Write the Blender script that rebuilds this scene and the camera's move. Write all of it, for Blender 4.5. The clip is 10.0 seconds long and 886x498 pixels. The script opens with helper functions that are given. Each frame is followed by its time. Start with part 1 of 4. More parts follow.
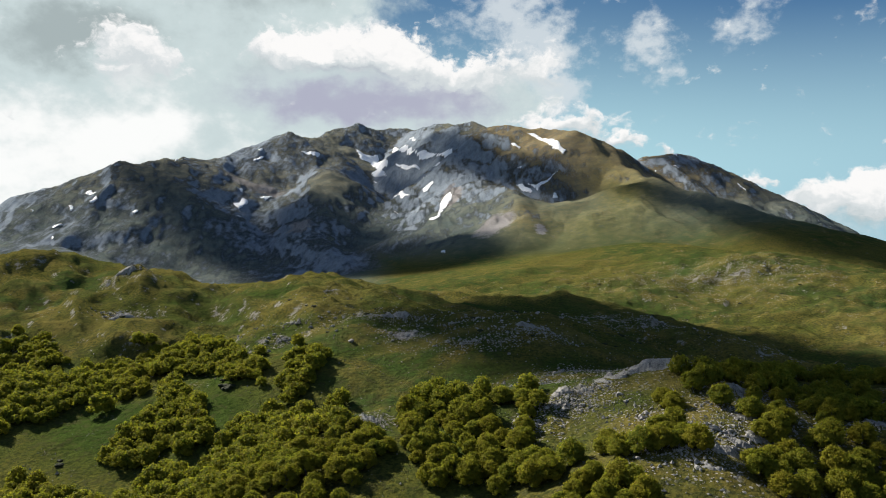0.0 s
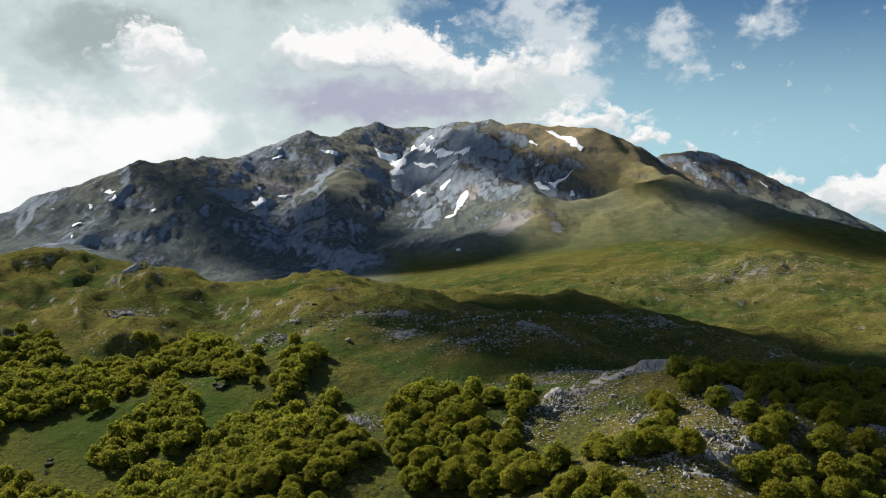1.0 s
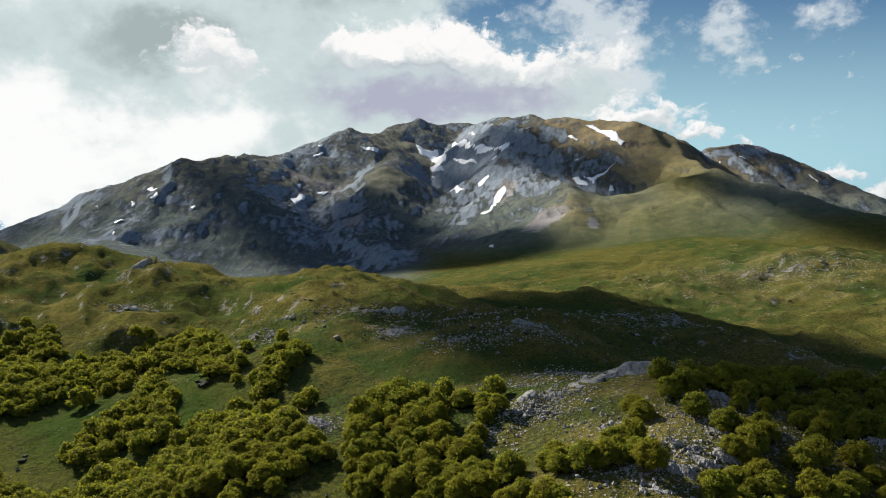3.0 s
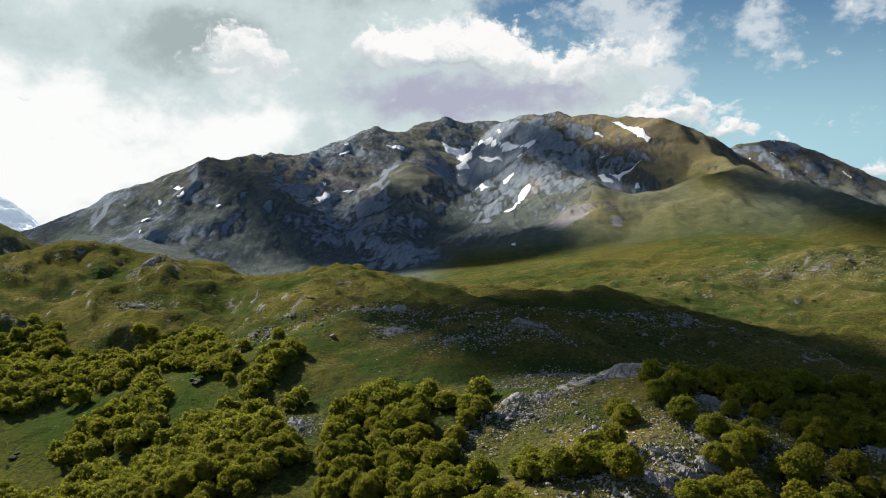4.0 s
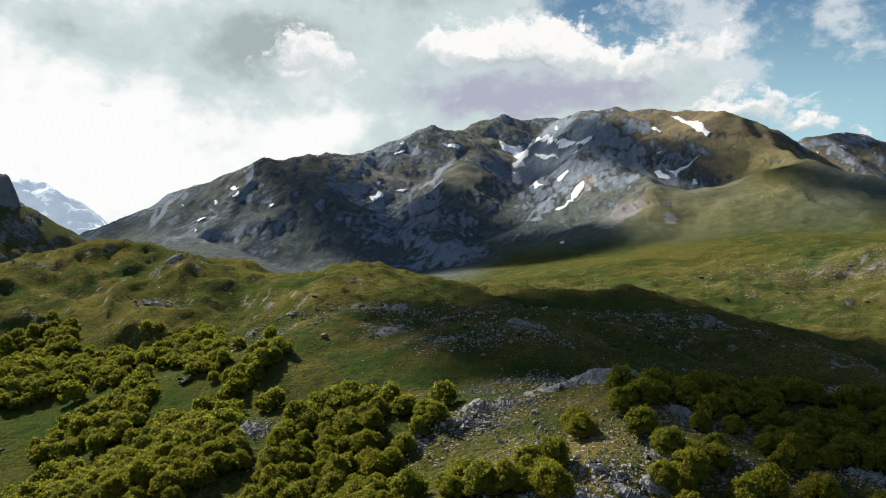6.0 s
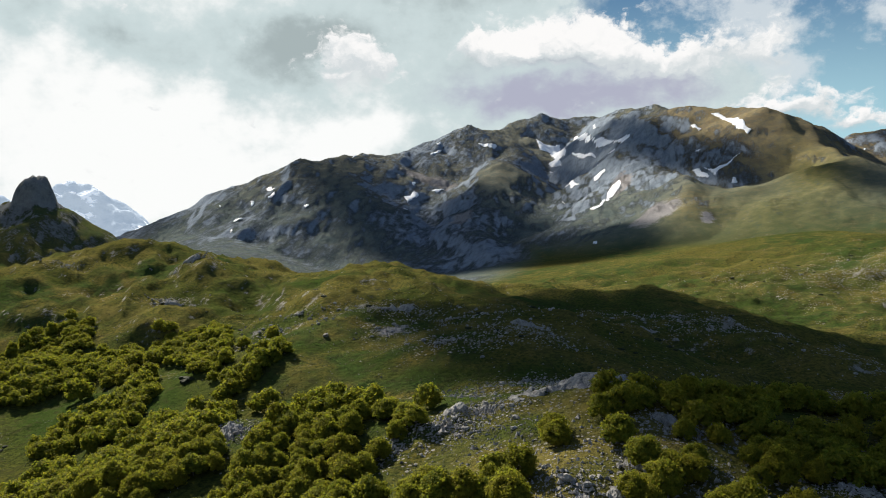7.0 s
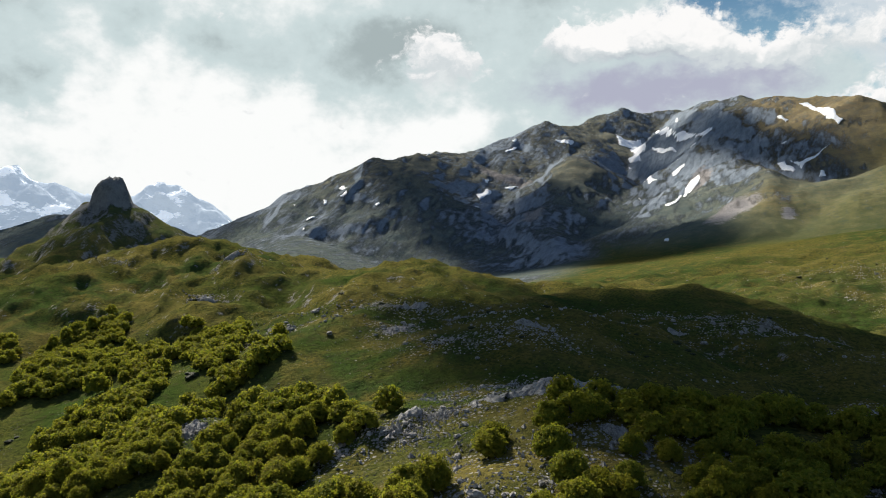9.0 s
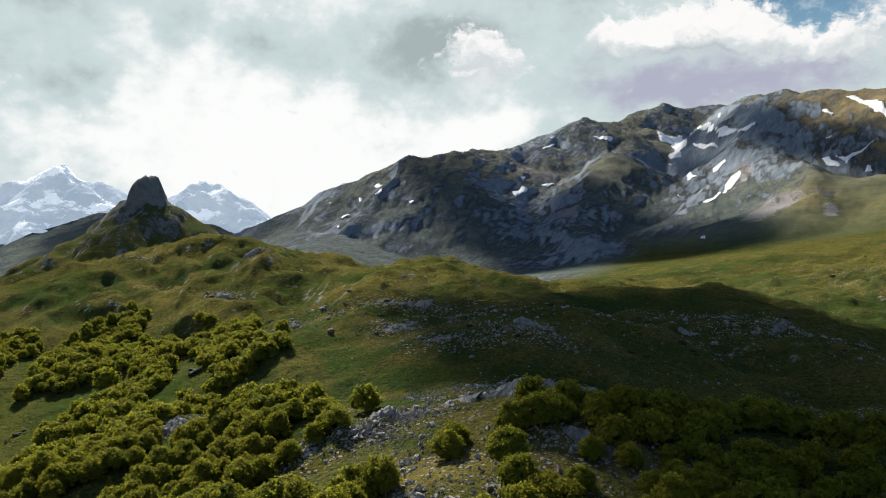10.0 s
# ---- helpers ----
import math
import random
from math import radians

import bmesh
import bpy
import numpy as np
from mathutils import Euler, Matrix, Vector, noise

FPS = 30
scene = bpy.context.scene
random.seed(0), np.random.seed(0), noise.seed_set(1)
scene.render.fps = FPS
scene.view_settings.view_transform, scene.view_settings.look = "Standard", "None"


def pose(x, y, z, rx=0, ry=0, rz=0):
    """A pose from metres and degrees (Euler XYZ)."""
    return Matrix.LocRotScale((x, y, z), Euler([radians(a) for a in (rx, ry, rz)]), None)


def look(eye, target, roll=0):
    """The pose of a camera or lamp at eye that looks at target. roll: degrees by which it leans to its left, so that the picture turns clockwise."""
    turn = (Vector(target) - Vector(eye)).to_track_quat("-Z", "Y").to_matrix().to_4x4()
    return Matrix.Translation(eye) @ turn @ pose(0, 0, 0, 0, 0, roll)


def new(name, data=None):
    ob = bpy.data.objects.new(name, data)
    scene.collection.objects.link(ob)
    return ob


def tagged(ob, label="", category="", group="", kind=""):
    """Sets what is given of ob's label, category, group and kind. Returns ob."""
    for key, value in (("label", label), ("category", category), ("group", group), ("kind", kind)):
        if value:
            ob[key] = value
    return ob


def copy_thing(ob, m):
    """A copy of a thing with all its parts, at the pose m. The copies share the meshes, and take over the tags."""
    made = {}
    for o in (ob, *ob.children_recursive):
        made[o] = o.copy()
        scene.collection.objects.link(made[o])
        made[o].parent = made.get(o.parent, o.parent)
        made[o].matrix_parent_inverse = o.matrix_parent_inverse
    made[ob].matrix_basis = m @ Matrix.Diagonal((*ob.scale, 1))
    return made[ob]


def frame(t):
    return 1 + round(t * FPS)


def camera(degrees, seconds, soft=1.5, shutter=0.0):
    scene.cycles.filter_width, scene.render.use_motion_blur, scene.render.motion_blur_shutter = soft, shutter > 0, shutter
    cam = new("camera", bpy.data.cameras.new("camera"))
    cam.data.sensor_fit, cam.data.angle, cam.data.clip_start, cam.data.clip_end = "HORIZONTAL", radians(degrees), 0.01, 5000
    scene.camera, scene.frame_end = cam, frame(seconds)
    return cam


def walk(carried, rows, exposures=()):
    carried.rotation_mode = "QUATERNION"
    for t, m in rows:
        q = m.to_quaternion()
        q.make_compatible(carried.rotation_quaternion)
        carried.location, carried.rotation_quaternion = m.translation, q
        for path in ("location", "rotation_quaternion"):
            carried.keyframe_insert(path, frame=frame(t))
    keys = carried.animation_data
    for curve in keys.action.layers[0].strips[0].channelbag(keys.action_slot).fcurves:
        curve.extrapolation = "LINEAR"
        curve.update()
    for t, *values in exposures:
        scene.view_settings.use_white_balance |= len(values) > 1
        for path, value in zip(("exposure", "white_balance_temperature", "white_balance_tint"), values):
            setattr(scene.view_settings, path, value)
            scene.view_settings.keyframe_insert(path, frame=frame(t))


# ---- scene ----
cam = camera(62.4, 10.0, soft=0.9)
METRES, EYE, TILT, LEAN, TURN = 120.0, 100.0, 0.0, 0.0, 0.0
ROWS = [
    (0.0, 0.0000, 0.0000, 0.0000, -0.00, 0.00, -0.00),
    (0.5, 0.0318, 0.0206, -0.0011, 0.79, -0.06, 0.01),
    (1.0, 0.0659, 0.0421, -0.0033, 1.67, -0.11, 0.02),
    (1.5, 0.1023, 0.0645, -0.0053, 2.52, -0.17, 0.03),
    (2.0, 0.1401, 0.0877, -0.0075, 3.36, -0.25, 0.01),
    (2.5, 0.1790, 0.1126, -0.0096, 4.30, -0.29, -0.00),
    (4.0, 0.3022, 0.1921, -0.0143, 7.77, -0.46, 0.01),
    (4.5, 0.3444, 0.2197, -0.0159, 8.86, -0.49, 0.02),
    (5.0, 0.3872, 0.2485, -0.0175, 10.12, -0.52, 0.05),
    (5.5, 0.4299, 0.2790, -0.0197, 11.41, -0.53, 0.09),
    (7.0, 0.5604, 0.3744, -0.0255, 16.04, -0.49, 0.14),
    (7.5, 0.6036, 0.4083, -0.0273, 17.73, -0.47, 0.21),
    (8.0, 0.6470, 0.4434, -0.0290, 19.37, -0.48, 0.23),
    (8.5, 0.6891, 0.4769, -0.0308, 21.05, -0.53, 0.24),
    (9.0, 0.7320, 0.5096, -0.0321, 22.71, -0.60, 0.22),
    (9.5, 0.7751, 0.5416, -0.0333, 24.36, -0.68, 0.23),
    (10.0, 0.8186, 0.5734, -0.0346, 26.00, -0.76, 0.24),
]
walk(cam, [(t, pose(0, 0, EYE, TILT, LEAN, TURN) @ pose(METRES * x, METRES * y, METRES * z, 90 + pitch, roll, yaw)) for t, x, y, z, yaw, pitch, roll in ROWS])

# ---------------------------------------------------------------- sky, sun, exposure
SUN_AZ, SUN_EL = -50.0, 35.0  # degrees: to the left of the first view, above the horizon
scene.view_settings.exposure = 1.0
SKY = 0.5


def cloudy_sky():
    """A clear sky with clouds that thicken towards the sun."""
    w = bpy.data.worlds.new("sky")
    scene.world = w
    w.use_nodes = True
    nt = w.node_tree
    nt.nodes.clear()

    def node(kind, *ins, **props):
        n = nt.nodes.new(kind)
        for k, v in props.items():
            setattr(n, k, v)
        for k, v in enumerate(ins):
            if v is None:
                continue
            if hasattr(v, "is_output"):
                nt.links.new(v, n.inputs[k])
            else:
                n.inputs[k].default_value = v
        return n

    def m(op, a, b=0.0, c=0.0, clamp=False):
        return node("ShaderNodeMath", a, b, c, operation=op, use_clamp=clamp).outputs[0]

    def smooth(v, a, b):
        return node("ShaderNodeMapRange", v, a, b, 0.0, 1.0, interpolation_type="SMOOTHSTEP").outputs[0]

    def mix(f, a, b):
        n = nt.nodes.new("ShaderNodeMix")
        n.data_type = "RGBA"
        for k, v in ((0, f), (6, a), (7, b)):
            if hasattr(v, "is_output"):
                nt.links.new(v, n.inputs[k])
            else:
                n.inputs[k].default_value = v if k == 0 else (*v, 1)
        return n.outputs[2]

    way = node("ShaderNodeTexCoord").outputs["Generated"]
    axis = node("ShaderNodeSeparateXYZ", way).outputs
    az = m("MULTIPLY", m("ARCTAN2", axis[0], axis[1]), 57.2958)
    el = m("MULTIPLY", m("ARCSINE", axis[2]), 57.2958)

    def tex(scale, detail, rough, seed, colour=0):
        at = node("ShaderNodeCombineXYZ", az, m("MULTIPLY", el, 1.3), seed).outputs[0]
        return node("ShaderNodeTexNoise", at, None, scale, detail, rough, noise_dimensions="3D").outputs[colour]

    soft, curl, wisp = tex(0.13, 3.0, 0.5, 3.1), tex(0.45, 7.0, 0.6, 7.7), tex(0.9, 6.0, 0.62, 11.0)
    bend = node("ShaderNodeSeparateXYZ", tex(0.38, 5.0, 0.55, 21.0, 1)).outputs

    def shifted(v, k, reach):
        return m("ADD", v, m("MULTIPLY", m("SUBTRACT", bend[k], 0.5), reach))

    az_bent, el_bent = shifted(az, 0, 5.0), shifted(el, 1, 3.6)

    def heap(up):
        """Rounded heads of cloud, 1 in the middle of each."""
        at = node("ShaderNodeCombineXYZ", m("MULTIPLY", az_bent, 0.1), m("MULTIPLY", m("ADD", el_bent, up), 0.13), 1.7).outputs[0]
        cells = nt.nodes.new("ShaderNodeTexVoronoi")
        cells.feature, cells.normalize = "SMOOTH_F1", True
        nt.links.new(at, cells.inputs["Vector"])
        for key, v in (("Scale", 5.2), ("Detail", 3.0), ("Roughness", 0.5), ("Lacunarity", 2.3), ("Smoothness", 0.3)):
            cells.inputs[key].default_value = v
        return m("SUBTRACT", 1.0, cells.outputs["Distance"])

    h0, h1 = heap(0.0), heap(0.5)

    def blob(a, e, ra, re, amp, bent, up=0.0):
        u = m("DIVIDE", m("SUBTRACT", az_bent if bent else az, a), ra)
        v = m("DIVIDE", m("SUBTRACT", el_bent if bent else el, e - up), re)
        return m("MULTIPLY", m("EXPONENT", m("MULTIPLY", m("ADD", m("MULTIPLY", u, u), m("MULTIPLY", v, v)), -1.0)), amp)

    def total(rows, bent=True, up=0.0):
        out = 0.0
        for row in rows:
            out = m("ADD", blob(*row, bent, up), out)
        return out

    # a soft veil that thickens towards the sun, with grey, lilac and glaring parts
    veil = smooth(m("ADD", total(VEIL), m("MULTIPLY", m("SUBTRACT", curl, 0.5), 0.55)), 0.25, 0.72)
    light = m("SUBTRACT", m("ADD", m("ADD", 0.50, m("MULTIPLY", m("SUBTRACT", soft, 0.5), 0.9)), total(GLARE)), total(GREY))
    light = m("ADD", light, m("MULTIPLY", m("SUBTRACT", curl, 0.5), 0.55), clamp=True)
    shade = mix(smooth(total(LILAC, False), 0.1, 0.7), (0.39, 0.46, 0.47), (0.44, 0.455, 0.565))
    tone = mix(smooth(light, 0.0, 0.5), shade, (0.60, 0.70, 0.71))
    tone = mix(smooth(light, 0.46, 0.85), tone, (0.97, 0.98, 0.97))
    # heaped white cumulus with crisp heads and shaded feet
    body = m("ADD", total(HEADS), m("ADD", m("MULTIPLY", m("SUBTRACT", h0, 0.55), 1.25), m("MULTIPLY", m("SUBTRACT", curl, 0.5), 0.9)))
    lift = m("SUBTRACT", total(HEADS, True, -0.8), total(HEADS, True, 0.8))
    foot = m("MULTIPLY", lift, -1.0, clamp=True)
    crisp = smooth(body, 0.36, m("ADD", 0.66, m("MULTIPLY", foot, 1.4)))
    glow = m("ADD", m("ADD", 0.62, m("MULTIPLY", lift, 0.55)), m("ADD", m("MULTIPLY", m("SUBTRACT", h0, h1), 0.9), m("MULTIPLY", m("SUBTRACT", curl, 0.5), 0.3)), clamp=True)
    white = mix(smooth(glow, 0.05, 0.55), shade, (0.66, 0.71, 0.73))
    white = mix(smooth(glow, 0.5, 0.95), white, (0.97, 0.96, 0.95))
    # torn thin shreds against the blue
    shreds = m("MULTIPLY", smooth(m("ADD", total(SHREDS), m("ADD", m("MULTIPLY", m("SUBTRACT", wisp, 0.5), 0.9), m("MULTIPLY", m("SUBTRACT", curl, 0.5), 1.6))), 0.22, 0.95), 0.85)
    # clear sky: pale and greenish low down, deep blue higher up and away from the sun
    away = m("ADD", m("MULTIPLY", smooth(el, 5.0, 21.0), 0.85), m("MULTIPLY", smooth(az, 4.0, 40.0), 0.20), clamp=True)
    blue = mix(away, (0.44, 0.70, 0.78), (0.020, 0.105, 0.29))
    sky = node("ShaderNodeTexSky", sky_type="NISHITA", sun_disc=False, sun_elevation=radians(SUN_EL), sun_rotation=radians(SUN_AZ)).outputs[0]
    high = mix(smooth(el, 24.0, 50.0), blue, node("ShaderNodeVectorMath", sky, (0.10, 0.10, 0.10), operation="MULTIPLY").outputs[0])
    behind = smooth(m("ABSOLUTE", az), 75.0, 115.0)
    clear = mix(behind, high, node("ShaderNodeVectorMath", sky, (0.10, 0.10, 0.10), operation="MULTIPLY").outputs[0])
    both = mix(shreds, clear, (0.68, 0.74, 0.78))
    both = mix(veil, both, tone)
    both = mix(crisp, both, white)
    back = node("ShaderNodeBackground", both, SKY)
    out = nt.nodes.new("ShaderNodeOutputWorld")
    nt.links.new(back.outputs[0], out.inputs[0])


# where the clouds stand: degrees across, degrees up, radii, weight
VEIL = [(-55, 8, 26, 26, 1.2), (-26, 10, 12, 16, 1.1), (-12, 9.5, 9, 5, 1.0), (-3, 10.5, 8, 3.2, 0.95), (-13, 19, 9, 3.0, 0.9), (5.5, 11.5, 3.6, 2.4, 0.5), (-30, 24, 22, 6, 0.6)]
HEADS = [(-22.6, 13.4, 2.6, 2.4, 0.8), (-13.4, 14.6, 2.0, 1.5, 0.9), (-10.0, 14.2, 2.2, 1.4, 0.85), (-6.6, 14.7, 2.6, 2.0, 1.05), (-2.6, 13.9, 2.6, 2.0, 0.9), (1.4, 12.8, 2.6, 1.7, 0.8),
         (9.2, 9.4, 3.2, 0.9, 0.85), (13.4, 7.9, 2.0, 0.9, 0.8), (17.2, 6.8, 1.4, 0.6, 0.6), (29.5, 3.0, 4.4, 2.0, 1.0), (22.8, 5.2, 1.2, 0.6, 0.55), (6.8, 13.6, 2.6, 2.0, 0.55)]
SHREDS = [(7.2, 14.3, 3.4, 3.6, 1.0), (0.5, 16.0, 3.0, 1.4, 0.45), (4.5, 18.5, 3.5, 2.0, 0.7), (10.0, 11.8, 2.6, 2.0, 0.6), (15.8, 15.4, 2.4, 2.2, 0.85), (16.6, 11.8, 1.4, 1.8, 0.5), (22.8, 15.6, 2.4, 1.6, 0.75), (25, 18, 2.5, 1.2, 0.6), (27, 12, 12, 2.0, -0.3)]
GREY = [(-29.5, 13.6, 5.2, 2.0, 0.5), (-25.5, 15.6, 4.5, 1.5, 0.45), (-6, 11.2, 10, 1.7, 0.55), (-54, 11, 3.0, 1.6, 0.45), (-40, 15.5, 2.0, 2.2, 0.32), (-45, 15.8, 2.4, 1.6, 0.25), (-14, 18.6, 8, 1.8, 0.3), (-57, 17, 7, 2.5, 0.35)]
GLARE = [(-44, 9, 10, 8, 0.4), (-22.9, 13.4, 1.8, 1.8, 0.45), (-34, 5, 10, 5, 0.34), (-23, 8.0, 5, 2.2, 0.22), (-14, 7.5, 5, 2, 0.12)]
LILAC = [(-6, 11.0, 14, 3.0, 1.0)]
cloudy_sky()

sun = new("sun", bpy.data.lights.new("sun", "SUN"))
sun.data.energy, sun.data.angle, sun.data.color = 5.0, radians(1.2), (1.0, 0.92, 0.79)
SUN_WAY = Vector((math.sin(radians(SUN_AZ)) * math.cos(radians(SUN_EL)), math.cos(radians(SUN_AZ)) * math.cos(radians(SUN_EL)), math.sin(radians(SUN_EL))))
sun.matrix_world = look(SUN_WAY * 1000, (0, 0, 0))

# ---------------------------------------------------------------- materials
class Mat:
    """A node material with short ways to add nodes."""

    def __init__(self, name, rough=0.9):
        self.mat = bpy.data.materials.new(name)
        self.mat.use_nodes = True
        self.nt = self.mat.node_tree
        self.bsdf = self.nt.nodes["Principled BSDF"]
        self.bsdf.inputs["Roughness"].default_value = rough
        self.bsdf.inputs["Specular IOR Level"].default_value = 0.2

    def put(self, v, socket):
        if hasattr(v, "is_output"):
            self.nt.links.new(v, socket)
        elif isinstance(v, tuple) and len(v) == 3 and len(socket.default_value) == 4:
            socket.default_value = (*v, 1)
        else:
            socket.default_value = v

    def node(self, kind, ins=(), **props):
        n = self.nt.nodes.new(kind)
        for k, v in props.items():
            setattr(n, k, v)
        for k, v in (ins.items() if isinstance(ins, dict) else enumerate(ins)):
            if v is not None:
                self.put(v, n.inputs[k])
        return n

    def math(self, op, a, b=0.0, clamp=False):
        return self.node("ShaderNodeMath", (a, b), operation=op, use_clamp=clamp).outputs[0]

    def ramp(self, v, a, b, lo=0.0, hi=1.0):
        return self.node("ShaderNodeMapRange", (v, a, b, lo, hi), interpolation_type="SMOOTHSTEP").outputs[0]

    def mix(self, f, a, b):
        return self.node("ShaderNodeMix", {0: f, 6: a, 7: b}, data_type="RGBA").outputs[2]

    def at(self, kind="Object"):
        return self.node("ShaderNodeTexCoord").outputs[kind]

    def noise(self, scale, detail=5.0, rough=0.55, at=None, stretch=None):
        at = at or self.at()
        if stretch:
            at = self.node("ShaderNodeMapping", {0: at, 3: stretch}).outputs[0]
        return self.node("ShaderNodeTexNoise", {0: at, 2: scale, 3: detail, 4: rough}).outputs[0]

    def attr(self, name):
        return self.node("ShaderNodeAttribute", attribute_name=name).outputs["Fac"]

    def bump(self, height, strength=0.5, distance=0.1):
        n = self.node("ShaderNodeBump", {"Strength": strength, "Distance": distance, "Height": height})
        self.nt.links.new(n.outputs[0], self.bsdf.inputs["Normal"])

    def colour(self, v):
        self.put(v, self.bsdf.inputs["Base Color"])


def land_material():
    m = Mat("turf_and_rock", 1.0)
    m.bsdf.inputs["Specular IOR Level"].default_value = 0.0
    big, mid, small = m.noise(0.012, 4), m.noise(0.09, 5), m.noise(0.9, 6, 0.65)
    far, dry = m.attr("far"), m.attr("dry")
    # near turf
    grass = m.mix(m.ramp(big, 0.38, 0.62), (0.046, 0.076, 0.021), (0.122, 0.112, 0.027))
    grass = m.mix(m.ramp(mid, 0.42, 0.66), grass, (0.134, 0.112, 0.029))
    grass = m.mix(m.ramp(small, 0.44, 0.60, 0.0, 0.8), grass, (0.030, 0.042, 0.016))
    grass = m.mix(m.math("MULTIPLY", dry, m.ramp(mid, 0.25, 0.6)), grass, (0.168, 0.142, 0.044))
    grass = m.mix(m.attr("lush"), grass, m.mix(m.ramp(small, 0.35, 0.7), (0.046, 0.074, 0.016), (0.030, 0.048, 0.013)))
    heath = m.math("MULTIPLY", m.ramp(m.noise(0.28, 8, 0.75), 0.50, 0.62, 0.0, 0.75), m.math("SUBTRACT", 1.0, far))
    grass = m.mix(heath, grass, (0.056, 0.058, 0.024))
    # mountain turf: thin, greyer, browner on the dry upper slopes; distance haze is painted in as blue-grey
    alp = m.noise(0.045, 8, 0.66)
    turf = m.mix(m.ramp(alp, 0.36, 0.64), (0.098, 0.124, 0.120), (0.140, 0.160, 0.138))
    turf = m.mix(m.math("MULTIPLY", dry, m.ramp(mid, 0.2, 0.6, 0.5, 1.0)), turf, m.mix(m.ramp(alp, 0.35, 0.65), (0.150, 0.122, 0.078), (0.235, 0.190, 0.105)))
    turf = m.mix(m.math("MULTIPLY", m.attr("lush"), 0.9), turf, m.mix(m.ramp(mid, 0.35, 0.65), (0.112, 0.112, 0.034), (0.165, 0.146, 0.050)))
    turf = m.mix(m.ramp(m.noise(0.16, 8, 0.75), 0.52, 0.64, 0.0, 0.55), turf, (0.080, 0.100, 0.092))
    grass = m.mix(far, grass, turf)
    # limestone; on the massif bluer and lower in contrast, to imitate distance haze
    crack = m.noise(0.085, 10, 0.72, stretch=(1.0, 1.0, 0.5))
    flute = m.noise(0.11, 9, 0.72, stretch=(1.0, 0.35, 0.30))
    grain = m.noise(0.5, 8, 0.75)
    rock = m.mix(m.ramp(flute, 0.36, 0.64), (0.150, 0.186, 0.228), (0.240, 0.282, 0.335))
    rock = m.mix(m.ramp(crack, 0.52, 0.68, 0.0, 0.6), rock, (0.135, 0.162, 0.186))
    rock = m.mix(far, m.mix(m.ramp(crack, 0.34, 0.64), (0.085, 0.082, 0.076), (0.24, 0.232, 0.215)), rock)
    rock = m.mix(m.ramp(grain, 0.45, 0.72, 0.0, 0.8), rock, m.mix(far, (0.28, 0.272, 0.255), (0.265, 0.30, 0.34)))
    scree = m.mix(m.ramp(grain, 0.3, 0.7), (0.19, 0.185, 0.19), (0.34, 0.325, 0.32))
    speck = m.math("ADD", m.math("MULTIPLY", m.math("SUBTRACT", grain, 0.5), 1.5), m.math("MULTIPLY", m.math("SUBTRACT", crack, 0.5), 2.2))
    speck_far = m.math("ADD", m.math("MULTIPLY", m.math("SUBTRACT", grain, 0.5), 1.0), m.math("MULTIPLY", m.math("SUBTRACT", flute, 0.5), 1.8))
    f_near = m.ramp(m.math("ADD", m.attr("rock"), speck), 0.38, 0.62)
    f_far = m.ramp(m.math("ADD", m.attr("rock"), speck_far), 0.20, 0.72)
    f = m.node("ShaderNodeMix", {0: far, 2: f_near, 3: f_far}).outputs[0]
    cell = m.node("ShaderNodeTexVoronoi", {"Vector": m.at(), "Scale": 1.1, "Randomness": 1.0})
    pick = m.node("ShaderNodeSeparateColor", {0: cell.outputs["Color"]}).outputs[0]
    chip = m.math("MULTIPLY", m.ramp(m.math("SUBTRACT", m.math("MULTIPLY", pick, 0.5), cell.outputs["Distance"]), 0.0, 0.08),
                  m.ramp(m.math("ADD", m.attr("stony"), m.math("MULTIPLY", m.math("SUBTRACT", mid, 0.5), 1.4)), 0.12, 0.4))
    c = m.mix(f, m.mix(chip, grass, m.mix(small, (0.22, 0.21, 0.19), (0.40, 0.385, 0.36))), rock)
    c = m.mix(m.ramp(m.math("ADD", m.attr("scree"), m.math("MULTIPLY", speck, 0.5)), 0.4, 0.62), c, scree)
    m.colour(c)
    fine = m.noise(0.22, 9, 0.7)
    crag = m.noise(0.05, 9, 0.66, stretch=(1.0, 0.5, 0.35))
    tuft = m.math("ADD", m.math("MULTIPLY", fine, 2.6), m.math("MULTIPLY", small, 0.6))
    tuft = m.math("ADD", tuft, m.math("MULTIPLY", chip, 0.35))
    m.bump(m.math("ADD", tuft, m.math("MULTIPLY", m.math("MULTIPLY", crag, m.ramp(f, 0.0, 1.0, 0.25, 1.0)), m.math("MULTIPLY", far, 11.0))), 1.0, 1.0)
    return m.mat


def far_material():
    """Distant limestone with old snow; its haze is painted as blue colour and a pale glow."""
    m = Mat("hazy_far_rock", 1.0)
    n = m.noise(0.012, 8, 0.66)
    snow = m.ramp(m.noise(0.011, 7, 0.62, stretch=(1.0, 1.0, 1.8)), 0.545, 0.60)
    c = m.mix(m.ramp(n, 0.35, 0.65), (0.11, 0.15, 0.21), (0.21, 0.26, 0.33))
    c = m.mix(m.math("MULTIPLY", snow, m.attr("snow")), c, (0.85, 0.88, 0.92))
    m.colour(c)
    # the emission stands in for haze: it lifts rock and snow to pale blue
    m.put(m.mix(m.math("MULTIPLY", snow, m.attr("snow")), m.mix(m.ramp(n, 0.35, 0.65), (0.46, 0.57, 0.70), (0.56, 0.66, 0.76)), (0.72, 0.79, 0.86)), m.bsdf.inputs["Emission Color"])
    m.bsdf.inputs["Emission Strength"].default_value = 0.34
    m.bump(n, 0.8, 25.0)
    return m.mat


